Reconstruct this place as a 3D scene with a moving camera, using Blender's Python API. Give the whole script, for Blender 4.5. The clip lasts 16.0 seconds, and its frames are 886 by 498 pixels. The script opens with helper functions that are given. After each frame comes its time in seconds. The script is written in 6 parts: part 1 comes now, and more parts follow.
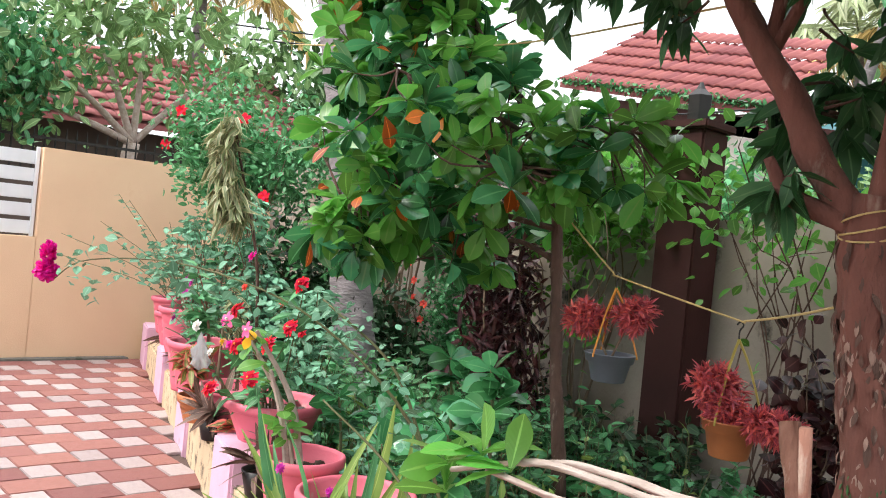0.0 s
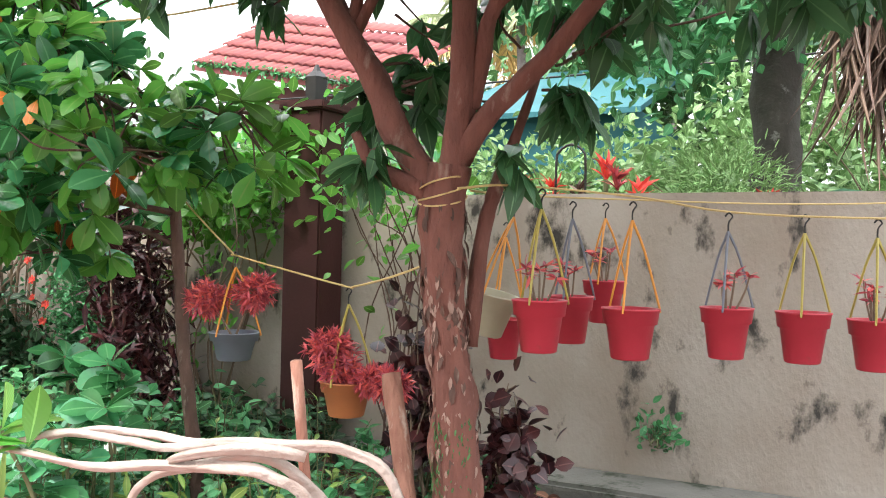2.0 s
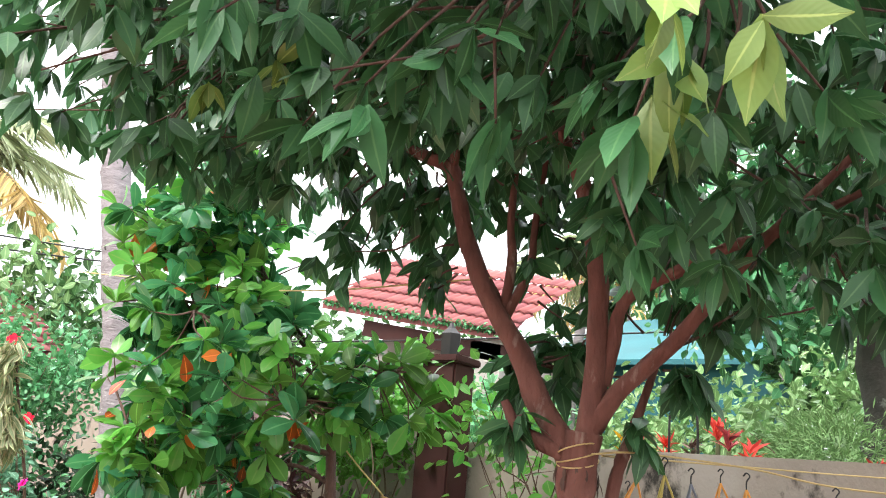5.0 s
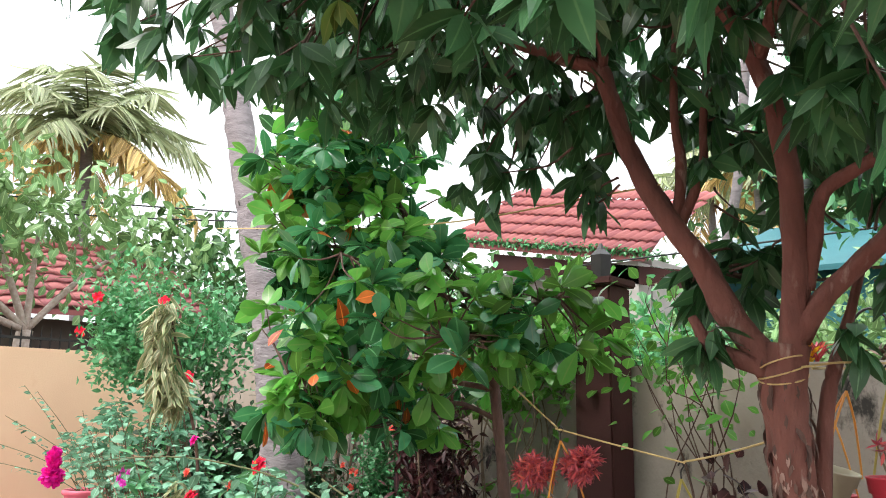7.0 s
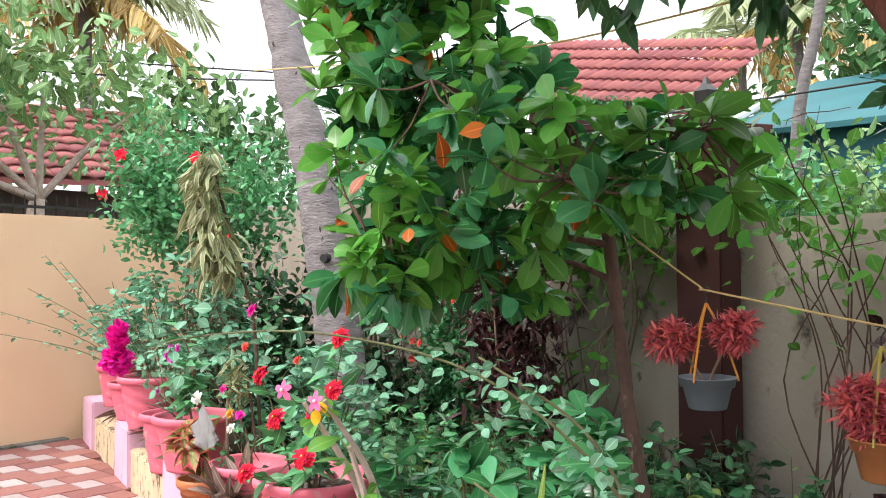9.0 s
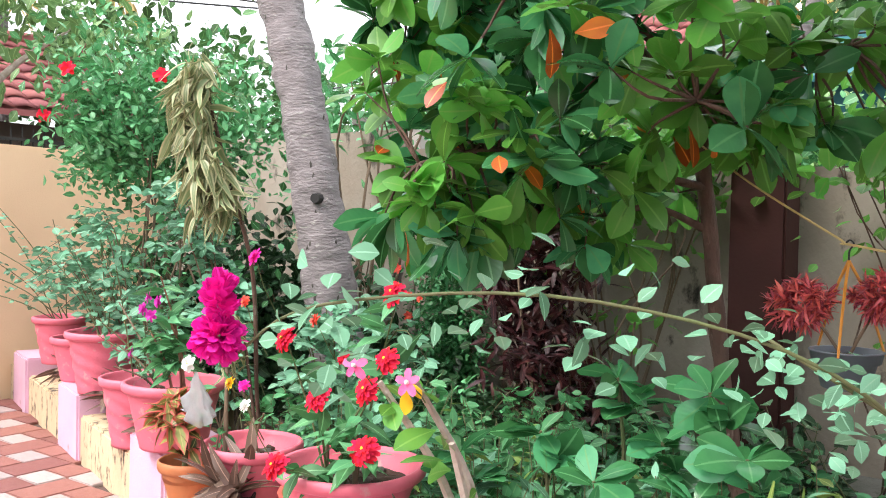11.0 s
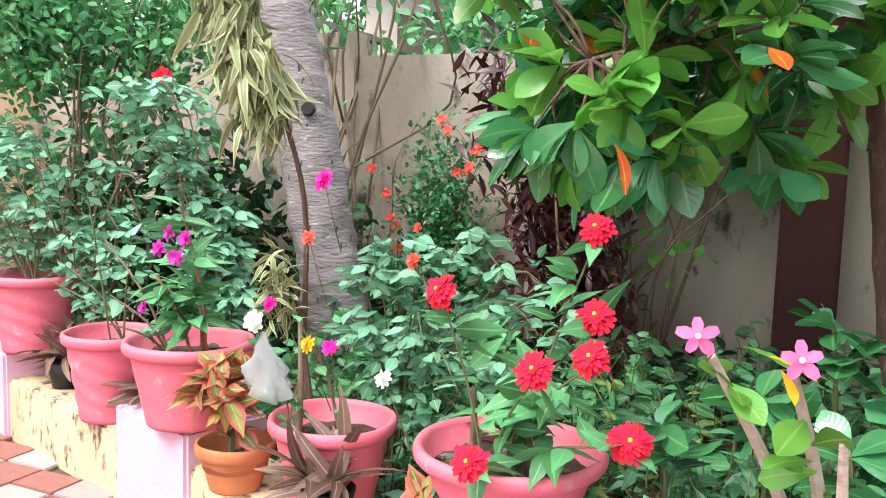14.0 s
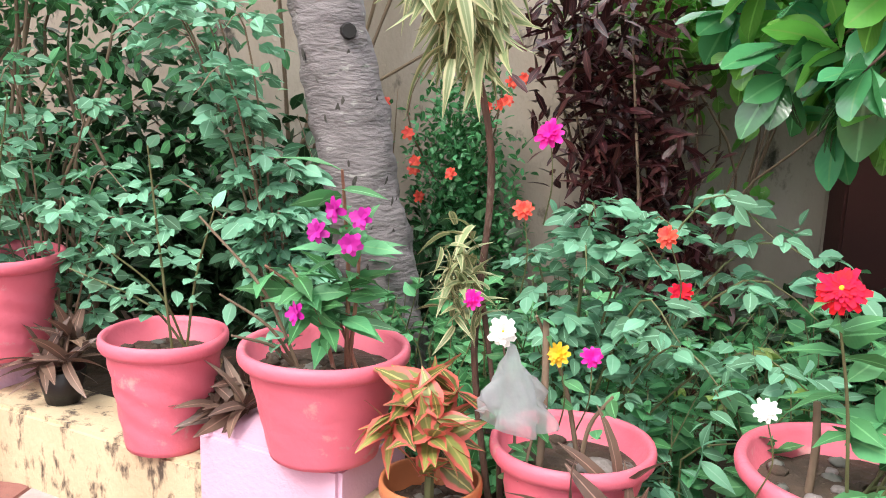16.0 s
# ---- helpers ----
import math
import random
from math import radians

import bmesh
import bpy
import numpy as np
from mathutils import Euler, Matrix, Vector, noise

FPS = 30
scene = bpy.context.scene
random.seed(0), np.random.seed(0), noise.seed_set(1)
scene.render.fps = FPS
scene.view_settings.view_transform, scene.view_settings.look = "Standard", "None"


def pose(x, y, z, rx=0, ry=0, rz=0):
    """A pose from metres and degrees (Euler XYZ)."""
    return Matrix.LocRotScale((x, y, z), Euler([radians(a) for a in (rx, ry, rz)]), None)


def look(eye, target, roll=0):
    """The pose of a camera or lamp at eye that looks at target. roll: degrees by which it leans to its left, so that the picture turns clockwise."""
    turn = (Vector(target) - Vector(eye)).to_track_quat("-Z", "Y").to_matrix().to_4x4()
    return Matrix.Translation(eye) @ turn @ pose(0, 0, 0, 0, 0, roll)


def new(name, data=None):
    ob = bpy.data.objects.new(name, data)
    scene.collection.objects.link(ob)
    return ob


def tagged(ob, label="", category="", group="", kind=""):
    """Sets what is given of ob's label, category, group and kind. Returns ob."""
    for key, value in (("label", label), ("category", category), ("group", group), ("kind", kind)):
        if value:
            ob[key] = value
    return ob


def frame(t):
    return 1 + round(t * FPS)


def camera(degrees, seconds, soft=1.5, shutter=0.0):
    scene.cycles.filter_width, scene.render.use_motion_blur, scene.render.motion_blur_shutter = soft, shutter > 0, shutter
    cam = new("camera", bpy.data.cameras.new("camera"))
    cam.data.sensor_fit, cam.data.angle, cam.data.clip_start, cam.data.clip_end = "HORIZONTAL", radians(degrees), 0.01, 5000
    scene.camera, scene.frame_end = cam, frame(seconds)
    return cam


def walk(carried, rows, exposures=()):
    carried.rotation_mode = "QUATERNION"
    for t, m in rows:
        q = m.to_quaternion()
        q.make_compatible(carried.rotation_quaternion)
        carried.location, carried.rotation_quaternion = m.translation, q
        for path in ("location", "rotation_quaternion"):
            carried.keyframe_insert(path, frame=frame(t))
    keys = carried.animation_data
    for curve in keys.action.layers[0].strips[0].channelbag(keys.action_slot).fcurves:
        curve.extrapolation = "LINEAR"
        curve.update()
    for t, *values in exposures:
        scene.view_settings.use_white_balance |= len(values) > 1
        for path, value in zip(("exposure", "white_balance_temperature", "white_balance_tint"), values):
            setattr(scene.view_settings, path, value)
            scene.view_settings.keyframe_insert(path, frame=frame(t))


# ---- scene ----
cam = camera(55.0, 16.0, 1.0)
PATH = [
    (0, (1.436, 1.005, 1.327), (-0.063, 2.329, 1.318), 5.5),
    (0.5, (1.498, 1.008, 1.303), (0.097, 2.436, 1.318), 3.6),
    (0.7, (1.516, 1.029, 1.309), (0.218, 2.55, 1.327), 3.1),
    (1, (1.533, 1.048, 1.301), (0.377, 2.68, 1.317), 2.5),
    (1.5, (1.567, 1.064, 1.3), (0.529, 2.774, 1.304), 1.8),
    (2, (1.613, 1.064, 1.307), (0.736, 2.862, 1.311), 1.3),
    (2.5, (1.634, 1.002, 1.332), (0.743, 2.792, 1.376), 1.7),
    (3, (1.649, 0.912, 1.358), (0.695, 2.662, 1.524), 1.7),
    (3.5, (1.671, 0.704, 1.376), (0.713, 2.446, 1.591), 1.5),
    (3.8, (1.672, 0.61, 1.394), (0.708, 2.328, 1.741), 2.4),
    (4, (1.726, 0.56, 1.387), (0.722, 2.226, 1.851), 3.9),
    (4.2, (1.745, 0.532, 1.396), (0.74, 2.19, 1.888), 4.4),
    (6.3, (1.655, 0.46, 1.292), (0.414, 1.911, 1.887), 2.8),
    (6.5, (1.596, 0.472, 1.306), (0.331, 1.933, 1.818), 1.2),
    (7, (1.441, 0.603, 1.359), (0.147, 2.084, 1.725), 0.7),
    (7.5, (1.273, 0.769, 1.343), (-0.034, 2.266, 1.568), 0.9),
    (8, (1.134, 0.84, 1.336), (-0.181, 2.337, 1.513), 0.9),
    (8.5, (0.864, 0.846, 1.341), (-0.454, 2.345, 1.47), 0.2),
    (9, (0.654, 0.881, 1.322), (-0.67, 2.379, 1.387), -0.3),
    (9.5, (0.436, 0.987, 1.324), (-0.883, 2.489, 1.372), 0.1),
    (9.7, (0.351, 0.992, 1.318), (-0.966, 2.497, 1.325), -0.2),
    (11.8, (-0.393, 1.123, 1.289), (-1.458, 2.815, 1.24), 2.3),
    (12, (-0.434, 1.092, 1.292), (-1.48, 2.796, 1.242), 2.3),
    (12.5, (-0.572, 1.033, 1.259), (-1.613, 2.739, 1.202), 0.7),
    (13, (-0.736, 1.054, 1.236), (-1.739, 2.782, 1.135), 0.7),
    (13.5, (-0.974, 1.128, 1.275), (-1.964, 2.86, 1.142), 1.9),
    (14, (-1.297, 1.135, 1.25), (-2.105, 2.952, 1.033), 1.7),
    (14.5, (-1.576, 1.191, 1.238), (-2.321, 3.026, 0.957), 1.3),
    (15, (-1.87, 1.303, 1.262), (-2.578, 3.15, 0.962), 1.8),
    (15.5, (-2.215, 1.313, 1.271), (-2.591, 3.246, 0.921), 1.9),
    (16, (-2.52, 1.37, 1.276), (-2.859, 3.303, 0.889), 1.8),
]
walk(cam, [(t, look(eye, target, roll)) for t, eye, target, roll in PATH], [(0, 1.05), (0.8, 1.2), (2.0, 1.7), (4.0, 1.75), (6.5, 1.36), (8.0, 1.15), (9.5, 1.15), (12.5, 1.48), (14.5, 1.38), (15.5, 1.18), (16, 1.18)])

# ---- light: overcast tropical sky, weak wide sun ----
world = bpy.data.worlds.new("overcast_sky")
scene.world = world
world.use_nodes = True
wn, wl = world.node_tree.nodes, world.node_tree.links
wn.clear()
sky = wn.new("ShaderNodeTexSky")
sky.sky_type, sky.sun_disc = "NISHITA", False
sky.sun_elevation, sky.sun_rotation = radians(52), radians(200)
sky.dust_density, sky.air_density = 4.0, 1.0
cloud_mix = wn.new("ShaderNodeMixRGB")
cloud_mix.inputs[0].default_value = 0.8
cloud_mix.inputs[2].default_value = (9.6, 9.9, 10.2, 1)
bg = wn.new("ShaderNodeBackground")
bg.inputs["Strength"].default_value = 0.15
wout = wn.new("ShaderNodeOutputWorld")
wl.new(sky.outputs[0], cloud_mix.inputs[1])
# overcast: brighter towards the zenith than at the horizon
wtc = wn.new("ShaderNodeTexCoord")
wsep = wn.new("ShaderNodeSeparateXYZ")
wrise = wn.new("ShaderNodeMapRange")
wrise.inputs["To Min"].default_value, wrise.inputs["To Max"].default_value = 0.45, 1.35
wmul = wn.new("ShaderNodeMixRGB")
wmul.blend_type = "MULTIPLY"
wmul.inputs[0].default_value = 1.0
wl.new(wtc.outputs["Generated"], wsep.inputs[0])
wl.new(wsep.outputs[2], wrise.inputs["Value"])
wl.new(cloud_mix.outputs[0], wmul.inputs[1])
wl.new(wrise.outputs[0], wmul.inputs[2])
wl.new(wmul.outputs[0], bg.inputs["Color"])
wl.new(bg.outputs[0], wout.inputs["Surface"])
sun = new("sun", bpy.data.lights.new("sun", "SUN"))
sun.data.energy, sun.data.angle, sun.data.color = 1.5, radians(20), (1.0, 0.96, 0.9)
sun.matrix_world = look((0, 0, 0), (0.25, 0.7, -0.95))

# ---- materials ----
def material(name, base, rough=0.7, second=None, scale=8.0, amount=0.5, bump=0.2, bump_scale=60.0, metal=0.0,
             island=0.0, random_object=0.0, stain=None, stain_scale=2.0, stain_cut=0.55, translucent=0.0, stretch=None, spec=0.5, coords="Object"):
    m = bpy.data.materials.new(name)
    m.use_nodes = True
    n, l = m.node_tree.nodes, m.node_tree.links
    b = n["Principled BSDF"]
    b.inputs["Roughness"].default_value, b.inputs["Metallic"].default_value = rough, metal
    b.inputs["Specular IOR Level"].default_value = spec
    tc = n.new("ShaderNodeTexCoord")
    src = tc.outputs[coords]
    if stretch:
        mp = n.new("ShaderNodeMapping")
        mp.inputs["Scale"].default_value = stretch
        l.new(src, mp.inputs["Vector"])
        src = mp.outputs[0]
    nz = n.new("ShaderNodeTexNoise")
    nz.inputs["Scale"].default_value, nz.inputs["Detail"].default_value = scale, 6
    l.new(src, nz.inputs["Vector"])
    ramp = n.new("ShaderNodeValToRGB")
    ramp.color_ramp.elements[0].position, ramp.color_ramp.elements[1].position = 0.5 - amount * 0.4, 0.5 + amount * 0.4
    second = second or tuple(c * 0.7 for c in base)
    ramp.color_ramp.elements[0].color, ramp.color_ramp.elements[1].color = (*second, 1), (*base, 1)
    l.new(nz.outputs["Fac"], ramp.inputs["Fac"])
    col = ramp.outputs["Color"]
    if stain:
        sz = n.new("ShaderNodeTexNoise")
        sz.inputs["Scale"].default_value, sz.inputs["Detail"].default_value, sz.inputs["Roughness"].default_value = stain_scale, 8, 0.65
        l.new(src, sz.inputs["Vector"])
        sr = n.new("ShaderNodeValToRGB")
        sr.color_ramp.elements[0].position, sr.color_ramp.elements[1].position = stain_cut, stain_cut + 0.09
        l.new(sz.outputs["Fac"], sr.inputs["Fac"])
        mx = n.new("ShaderNodeMixRGB")
        mx.inputs[2].default_value = (*stain, 1)
        l.new(sr.outputs["Color"], mx.inputs[0])
        l.new(col, mx.inputs[1])
        col = mx.outputs[0]
    if island or random_object:
        hsv = n.new("ShaderNodeHueSaturation")
        if island:
            g = n.new("ShaderNodeNewGeometry")
            rnd = g.outputs["Random Per Island"]
        else:
            g = n.new("ShaderNodeObjectInfo")
            rnd = g.outputs["Random"]
        amt = island or random_object
        for sock, lo, hi in (("Value", 1 - amt, 1 + amt), ("Hue", 0.5 - 0.03 * amt, 0.5 + 0.035 * amt)):
            mr = n.new("ShaderNodeMapRange")
            mr.inputs["To Min"].default_value, mr.inputs["To Max"].default_value = lo, hi
            l.new(rnd, mr.inputs["Value"])
            l.new(mr.outputs[0], hsv.inputs[sock])
        l.new(col, hsv.inputs["Color"])
        col = hsv.outputs[0]
    l.new(col, b.inputs["Base Color"])
    if bump:
        bz = n.new("ShaderNodeTexNoise")
        bz.inputs["Scale"].default_value, bz.inputs["Detail"].default_value = bump_scale, 5
        l.new(src, bz.inputs["Vector"])
        bp = n.new("ShaderNodeBump")
        bp.inputs["Strength"].default_value, bp.inputs["Distance"].default_value = bump, 0.01
        l.new(bz.outputs["Fac"], bp.inputs["Height"])
        l.new(bp.outputs[0], b.inputs["Normal"])
    if translucent:
        tr = n.new("ShaderNodeBsdfTranslucent")
        l.new(col, tr.inputs["Color"])
        ms = n.new("ShaderNodeMixShader")
        ms.inputs[0].default_value = translucent
        l.new(b.outputs[0], ms.inputs[1])
        l.new(tr.outputs[0], ms.inputs[2])
        l.new(ms.outputs[0], n["Material Output"].inputs["Surface"])
    return m


def leafmat(name, base, second, rough=0.4, island=0.45, translucent=0.25, spec=0.5, edge=None, rib=1.7):
    """Leaf: colour by blade, a paler midrib, side veins in relief, an optional pale edge."""
    m = material(name, base, rough, second, 14, 0.9, 0.0, 90, island=island, translucent=translucent * 0.7, spec=spec)
    n, l = m.node_tree.nodes, m.node_tree.links
    b = n["Principled BSDF"]
    col = b.inputs["Base Color"].links[0].from_socket
    uv = n.new("ShaderNodeUVMap")
    sp = n.new("ShaderNodeSeparateXYZ")
    l.new(uv.outputs[0], sp.inputs[0])
    ab = n.new("ShaderNodeMath")
    ab.operation = "ABSOLUTE"
    l.new(sp.outputs[0], ab.inputs[0])
    mr = n.new("ShaderNodeMapRange")
    mr.inputs["From Min"].default_value, mr.inputs["From Max"].default_value = 0.04, 0.12
    mr.inputs["To Min"].default_value, mr.inputs["To Max"].default_value = 1.0, 0.0
    l.new(ab.outputs[0], mr.inputs["Value"])
    mx = n.new("ShaderNodeMixRGB")
    mx.inputs[2].default_value = (min(1, base[0] * rib + 0.03), min(1, base[1] * rib * 0.9 + 0.03), min(1, base[2] * rib + 0.02), 1)
    l.new(mr.outputs[0], mx.inputs[0])
    l.new(col, mx.inputs[1])
    out = mx.outputs[0]
    if edge:
        er = n.new("ShaderNodeMapRange")
        er.inputs["From Min"].default_value, er.inputs["From Max"].default_value = 0.45, 0.65
        l.new(ab.outputs[0], er.inputs["Value"])
        ex = n.new("ShaderNodeMixRGB")
        ex.inputs[2].default_value = (*edge, 1)
        l.new(er.outputs[0], ex.inputs[0])
        l.new(out, ex.inputs[1])
        out = ex.outputs[0]
    l.new(out, b.inputs["Base Color"])
    for nd in n:
        if nd.bl_idname == "ShaderNodeBsdfTranslucent":
            l.new(out, nd.inputs["Color"])
    ph = n.new("ShaderNodeMath")
    ph.operation = "MULTIPLY_ADD"
    l.new(ab.outputs[0], ph.inputs[0])
    ph.inputs[1].default_value = -0.22
    l.new(sp.outputs[1], ph.inputs[2])
    fr = n.new("ShaderNodeMath")
    fr.operation = "MULTIPLY"
    l.new(ph.outputs[0], fr.inputs[0])
    fr.inputs[1].default_value = 62.0
    sn = n.new("ShaderNodeMath")
    sn.operation = "SINE"
    l.new(fr.outputs[0], sn.inputs[0])
    bp = n.new("ShaderNodeBump")
    bp.inputs["Strength"].default_value, bp.inputs["Distance"].default_value = 0.07, 0.002
    l.new(sn.outputs[0], bp.inputs["Height"])
    l.new(bp.outputs[0], b.inputs["Normal"])
    return m


M_SOIL = material("garden_soil", (0.10, 0.065, 0.045), 0.95, (0.035, 0.025, 0.018), 14, 0.8, 0.9, 40, stain=(0.17, 0.13, 0.10), stain_scale=40, stain_cut=0.6)
M_CREAM = material("cream_wall_paint", (0.720, 0.504, 0.324), 0.75, (0.666, 0.450, 0.288), 2.2, 0.6, 0.25, 120, stain=(0.64, 0.40, 0.25), stain_scale=1.1, stain_cut=0.66)
M_PLASTER = material("weathered_plaster", (0.42, 0.38, 0.335), 0.9, (0.25, 0.19, 0.145), 1.7, 0.7, 0.5, 50, stain=(0.045, 0.04, 0.034), stain_scale=4.2, stain_cut=0.565, stretch=(1, 1, 0.6))
M_LOW = material("stained_yellow_plaster", (0.63, 0.50, 0.33), 0.85, (0.50, 0.37, 0.24), 5, 0.6, 0.5, 70, stain=(0.085, 0.06, 0.045), stain_scale=15, stain_cut=0.535, stretch=(1, 1, 0.5))
M_PINK = material("pink_block_paint", (0.66, 0.42, 0.55), 0.75, (0.58, 0.34, 0.44), 4, 0.6, 0.25, 80, stain=(0.42, 0.22, 0.22), stain_scale=6, stain_cut=0.64)
M_POT = material("coral_plastic_pot", (0.74, 0.165, 0.235), 0.55, (0.62, 0.12, 0.17), 5, 0.8, 0.25, 40, stain=(0.60, 0.30, 0.29), stain_scale=9, stain_cut=0.6)
M_REDPOT = material("red_plastic_pot", (0.53, 0.042, 0.068), 0.45, (0.45, 0.034, 0.054), 8, 0.6, 0.08, 40, stain=(0.38, 0.06, 0.06), stain_scale=9, stain_cut=0.62)
M_GREYPOT = material("grey_plastic_pot", (0.17, 0.18, 0.22), 0.5, (0.13, 0.14, 0.17), 8, 0.6, 0.08, 40)
M_ORPOT = material("terracotta_orange_pot", (0.55, 0.19, 0.07), 0.6, (0.35, 0.12, 0.05), 9, 0.7, 0.2, 40)
M_IVORY = material("ivory_plastic_pot", (0.55, 0.50, 0.36), 0.5, (0.45, 0.40, 0.28), 8, 0.6, 0.1, 40)
M_BROWNPAINT = material("dark_brown_paint", (0.062, 0.019, 0.016), 0.7, (0.035, 0.012, 0.011), 3, 0.7, 0.15, 60, spec=0.25)
M_BARK = material("reddish_bark", (0.25, 0.10, 0.072), 0.9, (0.10, 0.038, 0.03), 15, 0.9, 1.0, 60, stain=(0.30, 0.20, 0.16), stain_scale=9, stain_cut=0.6, stretch=(1, 1, 0.35))
M_BARK2 = material("brown_sapling_bark", (0.16, 0.085, 0.062), 0.85, (0.055, 0.032, 0.026), 22, 0.8, 0.9, 80, stain=(0.26, 0.20, 0.16), stain_scale=14, stain_cut=0.6, stretch=(1, 1, 0.4))
M_PALMBARK = material("grey_palm_bark", (0.29, 0.255, 0.26), 0.9, (0.12, 0.10, 0.105), 12, 0.9, 1.0, 34, stain=(0.38, 0.36, 0.34), stain_scale=13, stain_cut=0.6, stretch=(0.8, 0.8, 2.4))
M_DARKBARK = material("dark_mossy_bark", (0.10, 0.09, 0.08), 0.9, (0.05, 0.045, 0.04), 8, 0.8, 0.8, 30, stain=(0.30, 0.30, 0.28), stain_scale=5, stain_cut=0.6)
M_PALEBARK = material("pale_smooth_bark", (0.54, 0.46, 0.41), 0.8, (0.30, 0.21, 0.17), 22, 0.85, 0.8, 60, stretch=(0.6, 1, 1))
M_STUMP = material("cut_stump_wood", (0.40, 0.20, 0.14), 0.9, (0.16, 0.06, 0.04), 24, 0.85, 1.0, 70, stain=(0.46, 0.34, 0.27), stain_scale=16, stain_cut=0.56, stretch=(1, 1, 0.3))
M_FLAKE = material("pale_bark_flake", (0.42, 0.29, 0.23), 0.9, (0.24, 0.13, 0.10), 24, 0.8, 0.8, 70)
M_STEM = material("green_stem", (0.13, 0.16, 0.06), 0.7, (0.10, 0.08, 0.04), 15, 0.7, 0.2, 60)
M_DRYSTEM = material("woody_stem", (0.22, 0.15, 0.10), 0.8, (0.13, 0.09, 0.06), 15, 0.7, 0.3, 60)
M_ROPE = material("yellow_nylon_rope", (0.62, 0.46, 0.20), 0.6, (0.5, 0.36, 0.14), 60, 0.6, 0.4, 300)
M_ORSTRAP = material("orange_plastic_strap", (0.72, 0.30, 0.04), 0.45, (0.62, 0.24, 0.03), 20, 0.5, 0.05, 50)
M_YESTRAP = material("olive_plastic_strap", (0.42, 0.34, 0.07), 0.45, (0.34, 0.27, 0.05), 20, 0.5, 0.05, 50)
M_BLACKMETAL = material("black_iron", (0.018, 0.018, 0.02), 0.45, (0.03, 0.025, 0.022), 10, 0.6, 0.1, 60, metal=0.3)
M_ROOF = material("red_clay_roof_tile", (0.37, 0.115, 0.115), 0.8, (0.25, 0.075, 0.075), 3, 0.7, 0.3, 40, random_object=0.18, stain=(0.22, 0.09, 0.08), stain_scale=5, stain_cut=0.6)
M_HOUSE = material("pale_house_plaster", (0.50, 0.45, 0.42), 0.85, (0.40, 0.35, 0.32), 2, 0.6, 0.2, 60)
# dark wall colour with the shade under a veranda put into it
M_DARKWALL = material("shade_toned_wall", (0.10, 0.075, 0.06), 0.85, (0.07, 0.05, 0.045), 3, 0.6, 0.2, 60)
M_TEAL = material("teal_painted_wall", (0.014, 0.12, 0.135), 0.7, (0.011, 0.09, 0.105), 1.2, 0.6, 0.2, 40)
M_WHITE = material("white_painted_steel", (0.72, 0.74, 0.76), 0.5, (0.62, 0.64, 0.66), 5, 0.6, 0.1, 50)
M_CONC = material("grey_concrete", (0.20, 0.19, 0.17), 0.9, (0.10, 0.10, 0.085), 5, 0.8, 0.6, 50, stain=(0.04, 0.05, 0.03), stain_scale=4, stain_cut=0.55)
M_GREYSTONE = material("grey_rough_stone", (0.30, 0.27, 0.26), 0.9, (0.16, 0.13, 0.12), 30, 0.8, 0.8, 90)
M_PAVE_RED = material("red_concrete_paver", (0.306, 0.123, 0.106), 0.8, (0.238, 0.093, 0.081), 6, 0.7, 0.5, 150, random_object=0.2, stain=(0.20, 0.10, 0.085), stain_scale=5, stain_cut=0.6, coords="Generated")
M_PAVE_WHITE = material("pale_pink_paver", (0.459, 0.374, 0.365), 0.8, (0.374, 0.297, 0.289), 6, 0.7, 0.5, 150, random_object=0.12, stain=(0.32, 0.25, 0.24), stain_scale=5, stain_cut=0.6, coords="Generated")
M_JOINT = material("paver_joint_sand", (0.13, 0.08, 0.07), 0.95, (0.07, 0.05, 0.04), 20, 0.7, 0.6, 200)
M_BAG = material("clear_plastic_bag", (0.70, 0.73, 0.76), 0.2, (0.55, 0.58, 0.61), 25, 0.6, 0.7, 50, translucent=0.3)
M_BAG.node_tree.nodes["Principled BSDF"].inputs["Alpha"].default_value = 0.3
M_WHITEFL = material("white_petal", (0.82, 0.82, 0.78), 0.7, (0.75, 0.75, 0.70), 30, 0.5, 0.05, 80, island=0.06, translucent=0.2)
M_REDFL = material("scarlet_petal", (0.72, 0.022, 0.045), 0.8, (0.62, 0.012, 0.06), 30, 0.6, 0.05, 80, island=0.22, translucent=0.12, spec=0.15)
M_MAGFL = material("magenta_petal", (0.84, 0.010, 0.40), 0.6, (0.74, 0.008, 0.32), 30, 0.6, 0.05, 80, island=0.16, translucent=0.3)
M_PURFL = material("purple_petal", (0.52, 0.012, 0.34), 0.6, (0.42, 0.01, 0.26), 30, 0.6, 0.05, 80, island=0.12, translucent=0.25)
M_PINKFL = material("pink_petal", (0.80, 0.05, 0.24), 0.6, (0.82, 0.20, 0.40), 30, 0.6, 0.05, 80, island=0.1, translucent=0.25)
M_YELFL = material("yellow_petal", (0.85, 0.52, 0.02), 0.6, (0.75, 0.40, 0.02), 30, 0.6, 0.05, 80, island=0.1, translucent=0.25)
M_CORFL = material("coral_flower", (0.80, 0.09, 0.05), 0.6, (0.70, 0.07, 0.06), 30, 0.6, 0.05, 80, island=0.15, translucent=0.2)
L_GLOSSY = leafmat("glossy_dark_leaf", (0.09, 0.32, 0.11), (0.04, 0.18, 0.07), 0.2, 0.6, 0.42, spec=0.8, rib=1.2)
